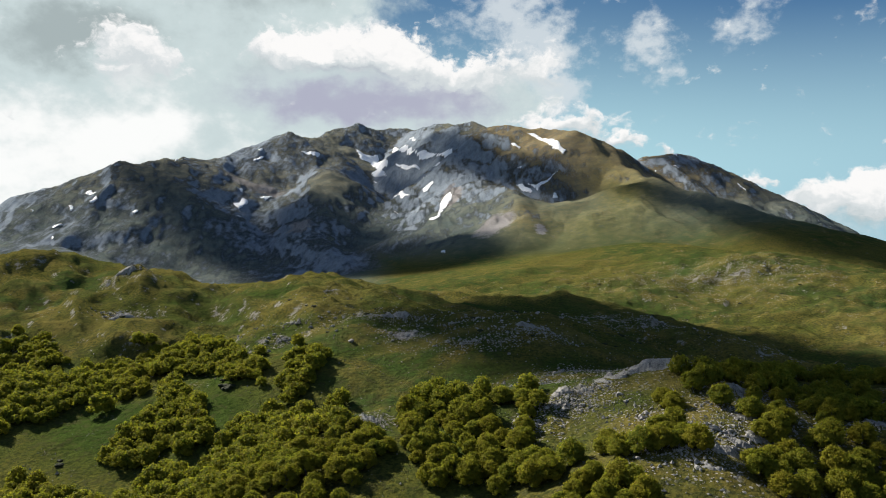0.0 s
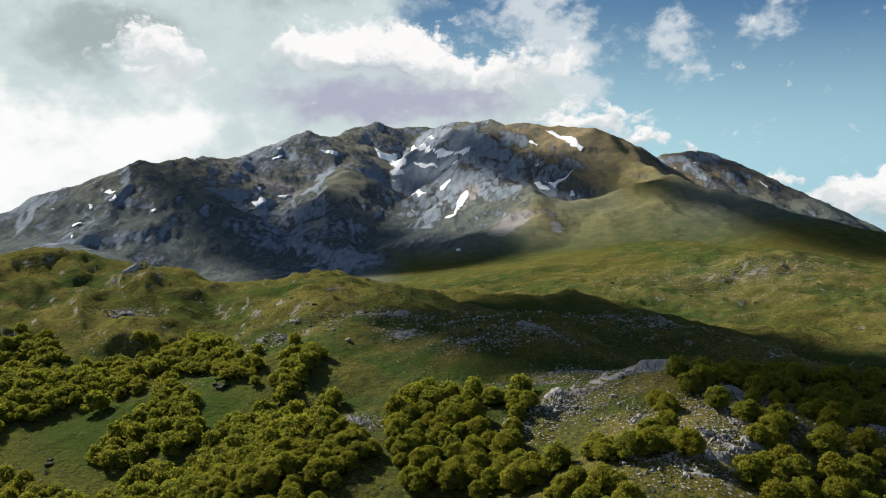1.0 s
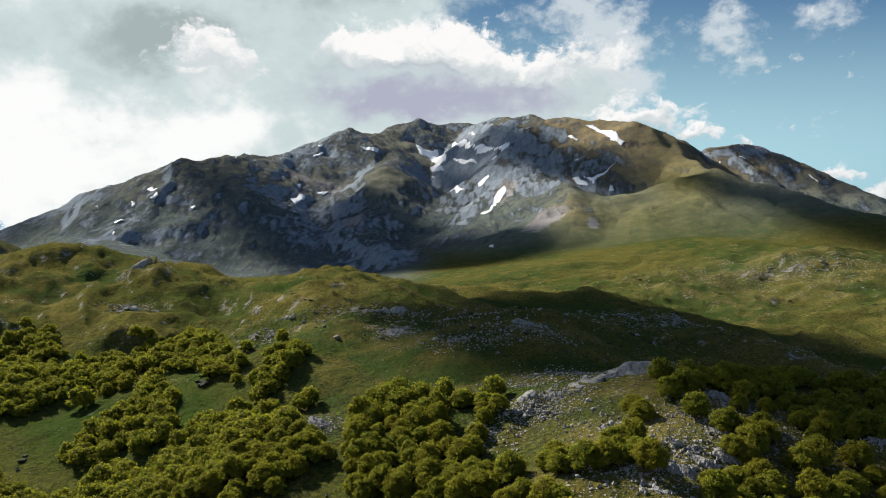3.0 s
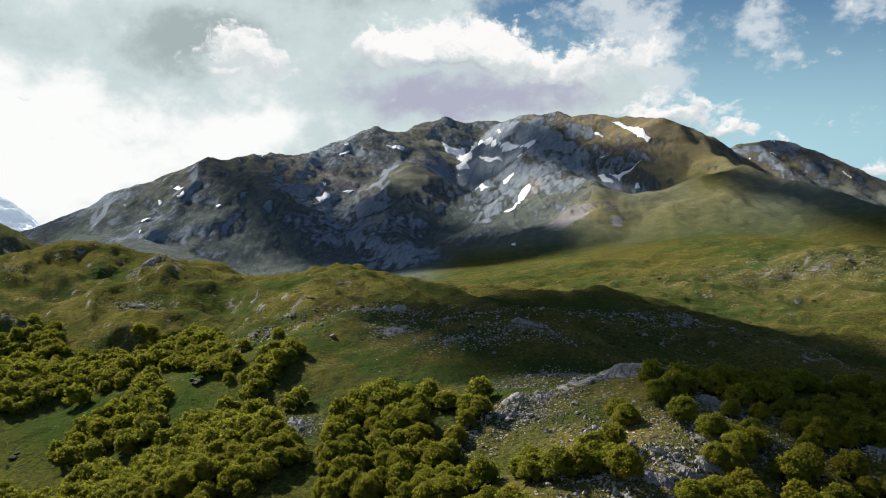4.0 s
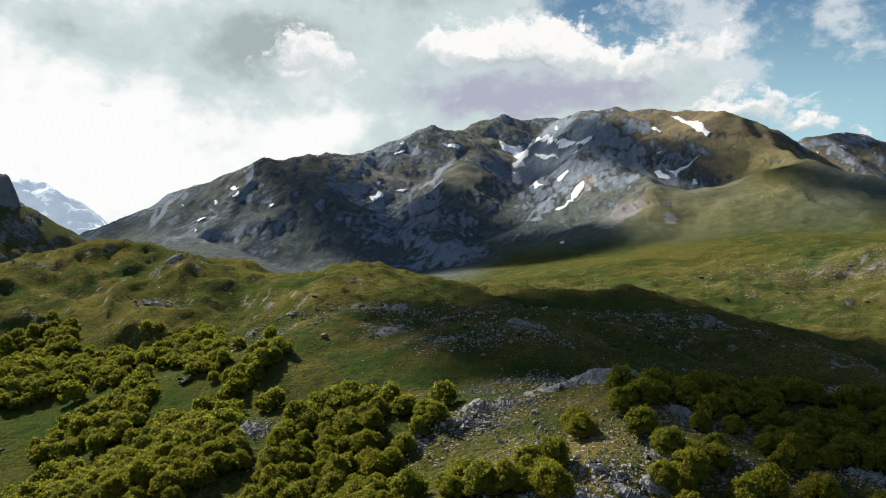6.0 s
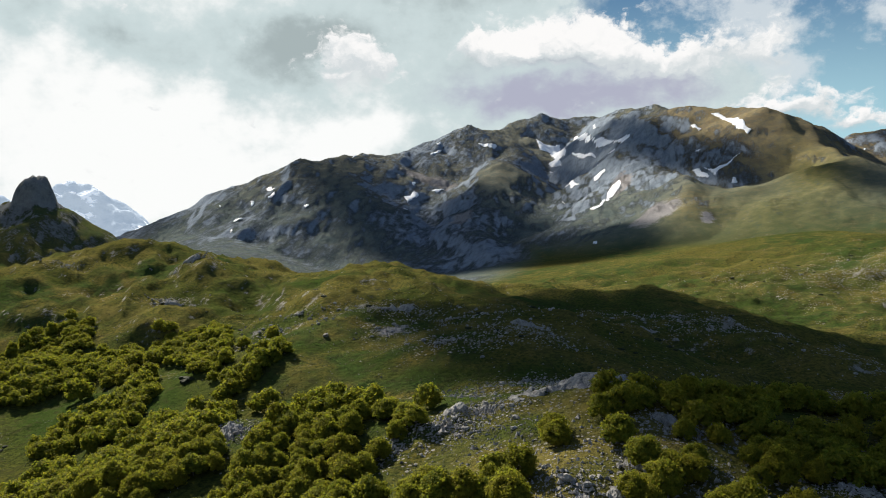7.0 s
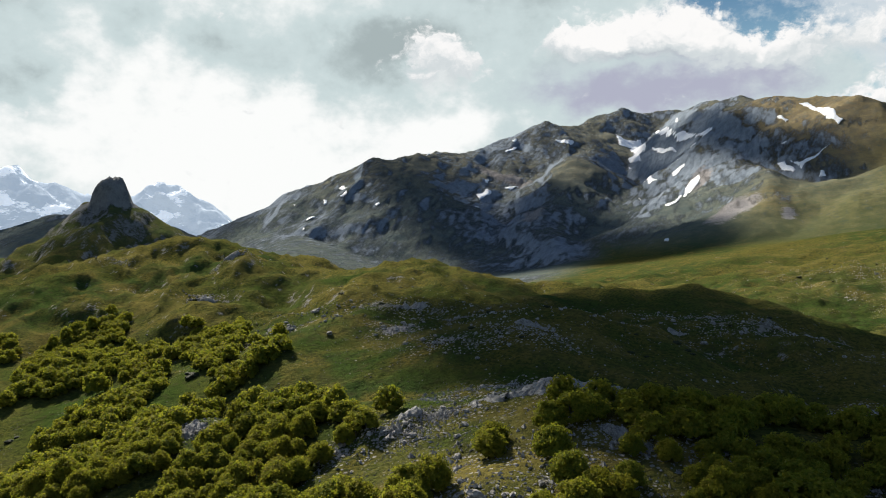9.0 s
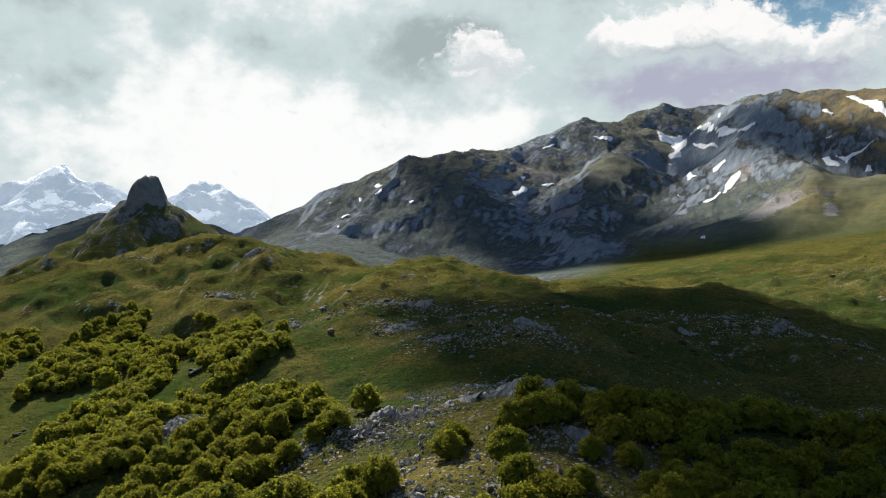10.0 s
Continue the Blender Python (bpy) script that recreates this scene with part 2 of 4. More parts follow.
def leaf_material():
    m = Mat("beech_leaves", 0.8)
    m.bsdf.inputs["Specular IOR Level"].default_value = 0.05
    pick = m.node("ShaderNodeObjectInfo").outputs["Random"]
    isle = m.node("ShaderNodeNewGeometry").outputs["Random Per Island"]
    c = m.mix(isle, (0.054, 0.088, 0.013), (0.178, 0.174, 0.022))
    c = m.mix(m.math("MULTIPLY", pick, 0.55), c, (0.165, 0.124, 0.012))
    c = m.mix(m.ramp(m.noise(0.05, 2), 0.45, 0.7, 0.0, 0.45), c, (0.155, 0.110, 0.010))
    m.colour(c)
    through_leaf = m.node("ShaderNodeBsdfTranslucent", {0: m.mix(isle, (0.22, 0.28, 0.022), (0.38, 0.355, 0.03))})
    both = m.node("ShaderNodeMixShader", {0: 0.38, 1: m.bsdf.outputs[0], 2: through_leaf.outputs[0]})
    m.nt.links.new(both.outputs[0], m.nt.nodes["Material Output"].inputs[0])
    return m.mat


def plain(name, a, b, scale, rough=0.9, relief=0.1):
    m = Mat(name, rough)
    n = m.noise(scale, 7, 0.65)
    m.colour(m.mix(m.ramp(n, 0.3, 0.7), a, b))
    m.bump(n, 0.7, relief)
    return m.mat


LAND = land_material()
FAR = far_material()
LEAF = leaf_material()
BARK = plain("grey_bark", (0.09, 0.08, 0.07), (0.17, 0.16, 0.14), 3.0)
SNOW = plain("old_snow", (0.66, 0.70, 0.76), (0.86, 0.88, 0.90), 0.2, 0.6, 0.5)
STONE = plain("pale_limestone", (0.10, 0.096, 0.09), (0.36, 0.35, 0.335), 1.4, 0.9, 0.15)
SHRUB = plain("dark_juniper", (0.012, 0.018, 0.008), (0.03, 0.035, 0.014), 4.0)
# ---------------------------------------------------------------- the land: a height for every place
def lattice(ix, iy, seed):
    """A number from 0 to 1 for each lattice corner."""
    n = (np.asarray(ix).astype(np.int64) * 374761393 + np.asarray(iy).astype(np.int64) * 668265263 + seed * 1442695041) & 0xFFFFFFFF
    n = ((n ^ (n >> 13)) * 1274126177) & 0xFFFFFFFF
    n = ((n ^ (n >> 16)) * 2246822519) & 0xFFFFFFFF
    return ((n ^ (n >> 15)) & 0xFFFFFF) / float(0xFFFFFF)


def swell(x, y, seed=0):
    """Smooth noise from -1 to 1, one bump a metre."""
    ix, iy = np.floor(x), np.floor(y)
    fx, fy = x - ix, y - iy
    fx, fy = fx * fx * fx * (fx * (fx * 6 - 15) + 10), fy * fy * fy * (fy * (fy * 6 - 15) + 10)
    a, b = lattice(ix, iy, seed), lattice(ix + 1, iy, seed)
    c, d = lattice(ix, iy + 1, seed), lattice(ix + 1, iy + 1, seed)
    return 2 * ((a * (1 - fx) + b * fx) * (1 - fy) + (c * (1 - fx) + d * fx) * fy) - 1


def fbm(x, y, wave, octaves, seed=0, sharp=False):
    """Layered noise, its longest wave in metres; sharp: with crests and gullies."""
    total, size, amp, fade = 0.0, wave, 1.0, 0.57 if sharp else 0.52
    for k in range(octaves):
        c, s = math.cos(0.7 * k + 0.3), math.sin(0.7 * k + 0.3)
        v = swell((c * x - s * y) / size + 17.3 * k, (s * x + c * y) / size - 9.1 * k, seed + k)
        total = total + amp * (1 - 2 * np.abs(v) if sharp else v)
        size, amp = size * 0.5, amp * fade
    return total


def smax(a, b, k):
    """The higher of two, with a rounded valley k metres deep between them."""
    h = np.maximum(k - np.abs(a - b), 0) / k
    return np.maximum(a, b) + h * h * k * 0.25


def ridge(x, y, crest, slope, soft):
    """Heights of a ridge whose crest runs through (x, y, z) and whose flanks fall by slope, rounded over soft metres."""
    best = np.full(np.shape(x), -1e4)
    for (ax, ay, az), (bx, by, bz) in zip(crest, crest[1:]):
        dx, dy = bx - ax, by - ay
        t = np.clip(((x - ax) * dx + (y - ay) * dy) / (dx * dx + dy * dy), 0, 1)
        far = np.hypot(x - ax - t * dx, y - ay - t * dy)
        best = np.maximum(best, az + t * (bz - az) - slope * (np.sqrt(far * far + soft * soft) - soft))
    return best


def bump(x, y, cx, cy, rx, ry, turn=0.0):
    """A bell from 0 to 1 with radii rx, ry, turned by degrees."""
    c, s = math.cos(radians(turn)), math.sin(radians(turn))
    u, v = (x - cx) * c + (y - cy) * s, -(x - cx) * s + (y - cy) * c
    return np.exp(-((u / rx) ** 2) - (v / ry) ** 2)


def step(v, a, b):
    t = np.clip((v - a) / (b - a), 0, 1)
    return t * t * (3 - 2 * t)


# The crests of the main massif, from its west shoulder round the cirque to the east spur.
WEST_CREST = [(-790, 1080, 98), (-697, 1150, 138), (-634, 1200, 172), (-608, 1240, 200), (-571, 1310, 251), (-549, 1600, 294),
              (-538, 1650, 293), (-492, 1800, 338), (-416, 2010, 414), (-381, 2200, 432), (-284, 2414, 510)]
BACK_CREST = [(-284, 2414, 510), (-236, 2450, 497), (-151, 2457, 501), (-83, 2411, 487), (-29, 2113, 452), (19, 1914, 426), (80, 1763, 399),
              (102, 1662, 374), (126, 1560, 366), (155, 1488, 348), (205, 1421, 336), (246, 1350, 318), (268, 1310, 280), (284, 1262, 246), (298, 1202, 224)]
MID_SPUR = [(80, 1763, 399), (43, 1513, 298), (46, 1363, 238), (73, 1262, 210), (103, 1161, 186)]
SHOULDER = [(103, 1161, 186), (129, 1108, 174), (168, 1094, 169), (208, 1088, 165), (248, 1090, 166), (270, 1034, 168)]
CRAG = [(103, 1161, 186), (123, 1008, 148), (113, 959, 117), (101, 890, 95)]
MID_RIB = [(43, 1513, 298), (10, 1440, 226), (20, 1340, 180)]
EAST_SPUR = [(246, 1350, 312), (268, 1288, 258), (298, 1202, 224), (301, 1108, 202), (285, 1061, 181), (266, 1014, 163), (244, 947, 134), (230, 868, 105), (221, 809, 99)]
EAST_SHOULDER = [(301, 1108, 202), (339, 1025, 172), (380, 958, 157), (406, 893, 144), (429, 816, 107), (444, 716, 80)]
EAST_PEAK = [(370, 1534, 265), (377, 1471, 267), (407, 1442, 281), (435, 1403, 284), (450, 1378, 272), (484, 1335, 242), (508, 1273, 208),
             (542, 1205, 178), (587, 1128, 131), (639, 1042, 83), (720, 960, 30)]
KNEE_SPUR = [(-294, 2140, 404), (-252, 1691, 288), (-229, 1523, 254), (-230, 1411, 213), (-219, 1291, 168), (-218, 1189, 131), (-170, 1076, 103), (-115, 964, 76), (-59, 870, 59)]
CLIFF_RIB = [(-470, 1850, 345), (-440, 1700, 262), (-420, 1560, 190), (-400, 1400, 140)]
WEST_RIB = [(-571, 1310, 251), (-470, 1180, 150), (-430, 1050, 100)]
# The hills before it, the tor, and the wooded knoll.
WEST_HILL = [(-330, 380, 66), (-262, 402, 91), (-231, 428, 97), (-197, 425, 89), (-158, 405, 80), (-112, 395, 69), (-61, 400, 76)]
WEST_ARM = [(-231, 428, 95), (-206, 342, 75), (-182, 300, 50)]
CAVE_ARM = [(-175, 400, 86), (-160, 372, 84), (-118, 340, 67), (-75, 305, 61)]
HILL = [(-61, 400, 83), (-45, 365, 83), (-36, 335, 78), (-20, 296, 73), (8, 270, 65)]
HILL_EAST = [(-61, 400, 82), (0, 392, 77), (45, 380, 76.5), (85, 350, 69), (118, 300, 60), (150, 260, 53)]
HILL_FRONT = [(-20, 296, 74), (23, 276, 72), (45, 250, 65.5)]
KNOLL = [(-50, 212, 54), (-16, 186, 60), (5, 188, 61.5), (28, 190, 64), (50, 193, 68), (60, 189, 69), (80, 192, 65.5), (115, 197, 64), (165, 215, 60)]
KNOLL_FOOT = [(55, 190, 68), (62, 168, 64.5), (52, 148, 60.5), (55, 128, 54)]
KNOLL_EAST = [(80, 188, 65), (92, 165, 60), (105, 135, 52)]
KNOLL_WOOD = [(5, 188, 61), (4, 165, 53.5), (10, 140, 47)]
MEADOW = [(135, 930, 100), (158, 735, 89), (156, 600, 72), (168, 512, 59), (172, 445, 50), (188, 372, 48)]
WEST_FOOT = [(-600, 1010, 112), (-514, 956, 102), (-440, 830, 88), (-385, 740, 72), (-350, 660, 52)]
MEADOW_EAST = [(216, 760, 107), (248, 620, 97), (268, 560, 76), (275, 450, 56)]
MOUND = [(150, 545, 68), (215, 534, 77), (285, 528, 70)]
TOR_HILL = [(-640, 640, 66), (-560, 625, 112), (-492, 602, 139), (-455, 560, 114), (-435, 520, 98), (-405, 468, 80), (-380, 410, 62)]
FAR_WEST = [(-1250, 1150, 150), (-1010, 1120, 140), (-860, 1060, 112), (-720, 960, 96)]

# Hollows and swells between them: x, y, radii, height.
HOLLOWS = [(182, 478, 55, 75, -9.5), (-75, 190, 55, 42, -8.5), (-188, 285, 50, 42, -11), (-145, 330, 16, 14, -6), (0, 525, 60, 50, 8), (92, 214, 18, 12, 3.5), (-112, 240, 40, 26, -3), (-20, 260, 25, 14, -3.5),
           (-22, 184, 8, 6, 2), (160, 650, 60, 70, -4), (-330, 1330, 60, 90, -12)]


def land(x, y):
    """The height of the ground."""
    x, y = np.asarray(x, float), np.asarray(y, float)
    wx = x + 12 * fbm(x, y, 150, 3, 40) * step(y, 750, 1000) + 4 * fbm(x, y, 45, 2, 50)
    wy = y + 12 * fbm(x, y, 150, 3, 60) * step(y, 750, 1000) + 4 * fbm(x, y, 45, 2, 70)
    west = np.interp(wy, [-400, 0, 110, 170, 230, 300, 370, 450, 600, 800, 900, 960, 1100, 1190, 1333, 1610, 2000, 2400, 2900, 3600, 5000],
                     [0, 12, 24, 29, 33, 41, 46, 46, 38, 42, 52, 62, 86, 102, 148, 200, 290, 360, 330, 200, 60])
    east = np.interp(wy, [-400, 0, 110, 170, 230, 300, 370, 450, 600, 800, 900, 1000, 1090, 1160, 1230, 1350, 1500, 1800, 2400, 5000],
                     [0, 12, 24, 29, 33, 41, 46, 49, 57, 65, 74, 95, 124, 140, 158, 215, 235, 190, 120, 60])
    base = west + (east - west) * step(wx + 0.05 * np.maximum(wy - 1300, 0), 10, 130)
    base = base - np.maximum(base - 60, 0) * step(np.abs(wx + 60), 480, 800)
    base = base - 40 * step(-wx, 190, 330) * (1 - step(y, 380, 520)) - 75 * step(-wx, 330, 560) * step(y, 380, 520) * (1 - step(y, 640, 900))
    h = base
    for crest, slope, soft in ((WEST_CREST, 0.5, 30), (BACK_CREST, 0.86, 36), (EAST_SPUR, 0.62, 8), (EAST_SHOULDER, 0.36, 16), (EAST_PEAK, 0.55, 22),
                               (MID_SPUR, 0.72, 12), (SHOULDER, 0.42, 26), (CRAG, 0.6, 10), (MID_RIB, 0.7, 8), (KNEE_SPUR, 0.66, 24), (CLIFF_RIB, 0.6, 14), (WEST_RIB, 0.5, 20), (FAR_WEST, 0.4, 40)):
        h = smax(h, ridge(wx, wy, crest, slope, soft), 12)
    high = np.maximum(step(h, 92, 150), 0.7 * step(h, 62, 100) * step(-x, 60, 160)) * step(y, 700, 900)
    # gullies and flutes that run down the faces, weaker on the grassy shoulder and spur
    calm = 1 - 0.75 * np.maximum(bump(x, y, 215, 1060, 110, 130), bump(x, y, 240, 1240, 60, 120)) - 0.5 * bump(x, y, -215, 1500, 45, 110)
    flute = fbm(x + 0.25 * y, y * 0.3, 62, 5, 3, sharp=True) - 0.35
    broad = fbm(x, y, 170, 4, 23, sharp=True) - 0.35
    h = h + high * calm * (4.4 * flute + 2.2 * broad) + step(y, 760, 1000) * 1.0 * fbm(x, y, 40, 4, 90)
    near = 1 - step(y, 560, 800)
    for crest, slope, soft in ((MEADOW, 0.16, 60), (MEADOW_EAST, 0.2, 40), (MOUND, 0.22, 25), (TOR_HILL, 0.62, 8), (WEST_FOOT, 0.34, 24), (WEST_HILL, 0.34, 26), (WEST_ARM, 0.3, 24), (CAVE_ARM, 0.3, 16),
                               (HILL, 0.27, 22), (HILL_EAST, 0.3, 22), (HILL_FRONT, 0.3, 16), (KNOLL, 0.36, 10), (KNOLL_FOOT, 0.34, 12), (KNOLL_EAST, 0.36, 14), (KNOLL_WOOD, 0.34, 16)):
        h = smax(h, ridge(wx, wy, crest, slope, soft), 4)
    for cx, cy, rx, ry, lift in HOLLOWS:
        h = h + lift * bump(x, y, cx, cy, rx, ry)
    # the tor: a blunt rock horn on its hill
    tor = np.hypot((x + 492) / 21, (y - 602) / 22) + 0.16 * fbm(x, y, 16, 4, 33)
    h = h + 20 * (1 - np.clip(tor, 0, 1) ** 3.4) + 5 * bump(x, y, -492, 602, 22, 22) * fbm(x, y, 12, 3, 34, sharp=True)
    h = h + near * ((1.4 + 2.0 * step(y, 225, 270)) * fbm(x, y, 46, 3, 11) + (0.5 + 0.45 * step(y, 240, 300) + 0.15 * step(y, 280, 330) * step(-x, 40, 110)) * (fbm(x, y, 17, 3, 12, sharp=True) - 0.3) + 1.5 * step(y, 240, 300) * fbm(x * 0.6 + 0.4 * y, y, 15, 4, 13))
    # rounded spurs and furrows that run down the west hill
    u, v = 0.80 * x + 0.60 * y, -0.60 * x + 0.80 * y
    h = h + near * step(y, 262, 310) * (0.5 + 0.5 * step(-x, -60, 40)) * 2.1 * (fbm(u, v * 0.45, 30, 3, 71, sharp=True) - 0.3)
    return h

# ---------------------------------------------------------------- the ground sheet
def sheet(name, x, y, z, close, material, masks):
    """A mesh over a grid of rings by rays."""
    rings, rays = x.shape
    co = np.stack([x, y, z], -1).reshape(-1, 3)
    i = np.arange(rings * rays).reshape(rings, rays)
    if close:
        i = np.concatenate([i, i[:, :1]], 1)
    quads = np.stack([i[:-1, :-1], i[:-1, 1:], i[1:, 1:], i[1:, :-1]], -1).reshape(-1, 4)
    me = bpy.data.meshes.new(name)
    me.vertices.add(len(co))
    me.vertices.foreach_set("co", co.ravel())
    me.loops.add(quads.size)
    me.loops.foreach_set("vertex_index", quads.ravel().astype(np.int32))
    me.polygons.add(len(quads))
    me.polygons.foreach_set("loop_start", np.arange(0, quads.size, 4, dtype=np.int32))
    me.polygons.foreach_set("use_smooth", np.ones(len(quads), bool))
    me.update(calc_edges=True)
    me.validate()
    for key, v in masks.items():
        me.attributes.new(key, "FLOAT", "POINT").data.foreach_set("value", np.clip(v, 0, 1).ravel().astype(np.float32))
    me.materials.append(material)
    return new(name, me)


# Bare rock: x, y, radii, turn
BARE = [(56, 193, 13, 4.5, 0), (58, 148, 15, 9, 70), (47, 142, 9, 9, 0), (36, 184, 7, 4, 0), (-18, 181, 7, 5, 0), (72, 173, 8, 4, 0), (70, 158, 8, 5, 0), (30, 178, 6, 4, 40),
        (96, 160, 7, 4, 30), (110, 175, 9, 4, 0), (88, 178, 8, 3, 0), (20, 172, 4, 6, 0)]
STONY = [(-14, 266, 9, 7, 0), (-22, 287, 18, 7, 0), (30, 258, 16, 6, 0), (45, 300, 24, 8, 0), (95, 322, 26, 8, 0), (10, 250, 16, 6, 0), (150, 300, 26, 9, 0), (40, 225, 10, 5, 0),
         (46, 210, 12, 6, 0), (-147, 334, 10, 4, 0), (-162, 371, 12, 4, 20), (120, 260, 20, 7, 0), (215, 534, 46, 12, 0), (-240, 372, 12, 5, 0), (-60, 275, 9, 5, 0), (68, 345, 22, 7, 0),
         (-75, 263, 7, 5, 0), (28, 205, 12, 6, 0)]
DRY = [(-95, 300, 22, 7, 20), (-5, 258, 18, 6, 0), (0, 205, 26, 6, 0), (40, 262, 14, 5, 0), (-150, 318, 30, 9, 25), (60, 176, 18, 16, 0), (50, 150, 22, 14, 0), (85, 172, 16, 10, 0), (-50, 245, 10, 6, 0), (240, 1300, 80, 150, 0), (-112, 285, 18, 5, 10), (430, 1400, 90, 110, 0), (130, 1500, 90, 120, 0), (110, 1010, 30, 60, 0)]
LUSH = [(-72, 250, 10, 7, 0), (-30, 250, 12, 5, 20), (20, 232, 40, 5, 0), (-80, 222, 30, 22, 30), (-105, 228, 34, 22, 0), (-50, 195, 26, 26, 0), (5, 165, 18, 26, 0), (60, 470, 70, 20, 0), (32, 195, 10, 7, 0), (45, 172, 6, 5, 0), (-100, 350, 40, 12, 0), (190, 950, 130, 150, 0), (-500, 590, 60, 60, 0), (270, 1120, 40, 120, 0)]


def masks_at(x, y, z, up):
    """How much rock, scree, dry and lush turf lies at each place; up: the upright part of the normal."""
    # far: massif and, weakly, tor hill; brings in the haze-tinted turf and rock colours
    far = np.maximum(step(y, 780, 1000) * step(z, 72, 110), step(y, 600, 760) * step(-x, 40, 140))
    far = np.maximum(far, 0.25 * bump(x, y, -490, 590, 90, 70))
    patch = fbm(x, y, 130, 4, 21)
    steep = 1 - step(up, 0.70, 0.90)
    rock = far * (0.16 + 0.22 * step(-x, -60, 60) + 0.62 * steep + 0.22 * patch + 0.05 * step(z, 220, 330))
    # grass on the knee, the lit shoulder, the spur and the dry east crest; bare crags and cliffs
    rock = rock - 0.5 * bump(x, y, 200, 960, 130, 170) - 0.6 * bump(x, y, -215, 1470, 60, 130) - 0.4 * bump(x, y, 270, 1230, 60, 170) - 0.35 * bump(x, y, 200, 1400, 90, 90) - 0.3 * bump(x, y, 380, 930, 120, 130)
    rock = rock + far * (0.6 * bump(x, y, 122, 1008, 14, 30) + 0.4 * bump(x, y, 60, 1330, 35, 120) + 0.4 * bump(x, y, -225, 1180, 60, 90) + 0.3 * bump(x, y, -140, 1010, 60, 60) + 0.22 * bump(x, y, -440, 1700, 90, 130) + 0.25 * bump(x, y, 450, 1340, 50, 60))
    rock = rock + 1.0 * (1 - step(np.hypot((x + 492) / 21, (y - 602) / 23), 0.8, 1.15))
    near = 1 - step(y, 560, 800)
    for row in BARE:
        rock = rock + 0.16 * bump(x, y, *row)
    for row in STONY:
        rock = rock + 0.30 * bump(x, y, *row)
    rock = rock + near * 0.35 * (1 - step(up, 0.78, 0.92))
    scree = far * (bump(x, y, 70, 1000, 30, 60, -20) + bump(x, y, 15, 1290, 22, 60) + bump(x, y, -400, 1560, 75, 45) + 0.8 * bump(x, y, -240, 1210, 28, 60) + 0.8 * bump(x, y, 128, 960, 12, 22))
    scree = scree + 1.0 * bump(x, y, -14, 266, 5, 6) + 0.5 * bump(x, y, -140, 327, 9, 3, 10) + 0.5 * bump(x, y, -190, 350, 12, 5, 40)
    fold = 1.3 * fbm(x * 0.6 + 0.4 * y, y, 15, 4, 13) * (1 - step(y, 560, 800)) * step(y, 200, 260)
    dry = 0.45 * np.clip(fold, 0, 1) + sum(bump(x, y, *row) for row in DRY) * 0.8 + 0.4 * far * step(z, 130, 240) + 0.4 * far * step(x, 40, 200) * step(z, 140, 250)
    lush = sum(bump(x, y, *row) for row in LUSH) * 0.8 + 0.55 * np.clip(-fold, 0, 1)
    stony = sum(bump(x, y, *row) for row in BARE + STONY) * 0.9 + 0.25 * bump(x, y, 60, 165, 45, 40) + 0.35 * bump(x, y, 200, 540, 90, 90)
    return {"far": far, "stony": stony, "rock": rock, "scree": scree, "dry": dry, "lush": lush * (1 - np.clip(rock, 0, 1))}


def ground():
    ox, oy = 40.0, 10.0
    az = np.radians(np.concatenate([np.arange(-72, 52, 0.16), np.arange(52, 288, 4.0)]))
    r = np.concatenate([[0.5, 20, 40], 60 * np.exp(np.arange(0, math.log(800 / 60.0), 0.0085)), 800 * np.exp(np.arange(0, math.log(2700 / 800.0), 0.006)), 2700 * np.exp(np.arange(0, math.log(4700 / 2700.0), 0.012))])
    rr, aa = np.meshgrid(r, az, indexing="ij")
    x, y = ox + rr * np.sin(aa), oy + rr * np.cos(aa)
    z = land(x, y)
    across = (np.roll(z, -1, 1) - np.roll(z, 1, 1)) / np.hypot(np.roll(x, -1, 1) - np.roll(x, 1, 1), np.roll(y, -1, 1) - np.roll(y, 1, 1))
    along = np.gradient(z, r, axis=0)
    up = 1 / np.sqrt(1 + along * along + across * across)
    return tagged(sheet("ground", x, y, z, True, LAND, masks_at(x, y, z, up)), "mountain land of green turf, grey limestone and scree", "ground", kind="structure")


ground()


def far_range(name, crest, slope, label):
    """A distant mountain of its own."""
    c = np.array(crest, float)
    u = np.linspace(c[0, 0] - 250, c[-1, 0] + 250, 170)
    v = np.linspace(c[:, 1].min() - 420, c[:, 1].max() + 300, 90)
    x, y = np.meshgrid(u, v, indexing="ij")
    z = ridge(x + 20 * fbm(x, y, 120, 3, 5), y + 20 * fbm(x, y, 120, 3, 6), crest, slope, 10) + 16 * (fbm(x, y, 130, 5, 8, sharp=True) - 0.4)
    z = np.maximum(z, -60)
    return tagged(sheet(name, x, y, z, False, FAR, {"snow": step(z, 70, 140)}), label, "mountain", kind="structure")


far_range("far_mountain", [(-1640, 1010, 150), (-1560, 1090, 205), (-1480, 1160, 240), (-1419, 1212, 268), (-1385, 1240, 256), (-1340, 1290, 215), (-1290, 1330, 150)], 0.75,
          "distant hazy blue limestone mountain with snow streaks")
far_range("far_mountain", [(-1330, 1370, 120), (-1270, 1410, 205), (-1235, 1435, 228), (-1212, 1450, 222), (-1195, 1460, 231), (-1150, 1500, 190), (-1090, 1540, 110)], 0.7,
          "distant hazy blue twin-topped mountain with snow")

# ---------------------------------------------------------------- shared ways to build things
def mesh_of(name, co, faces, material, smooth=True):
    me = bpy.data.meshes.new(name)
    me.from_pydata([tuple(v) for v in co], [], faces)
    me.materials.append(material)
    if smooth:
        me.polygons.foreach_set("use_smooth", np.ones(len(me.polygons), bool))
    me.update()
    return me


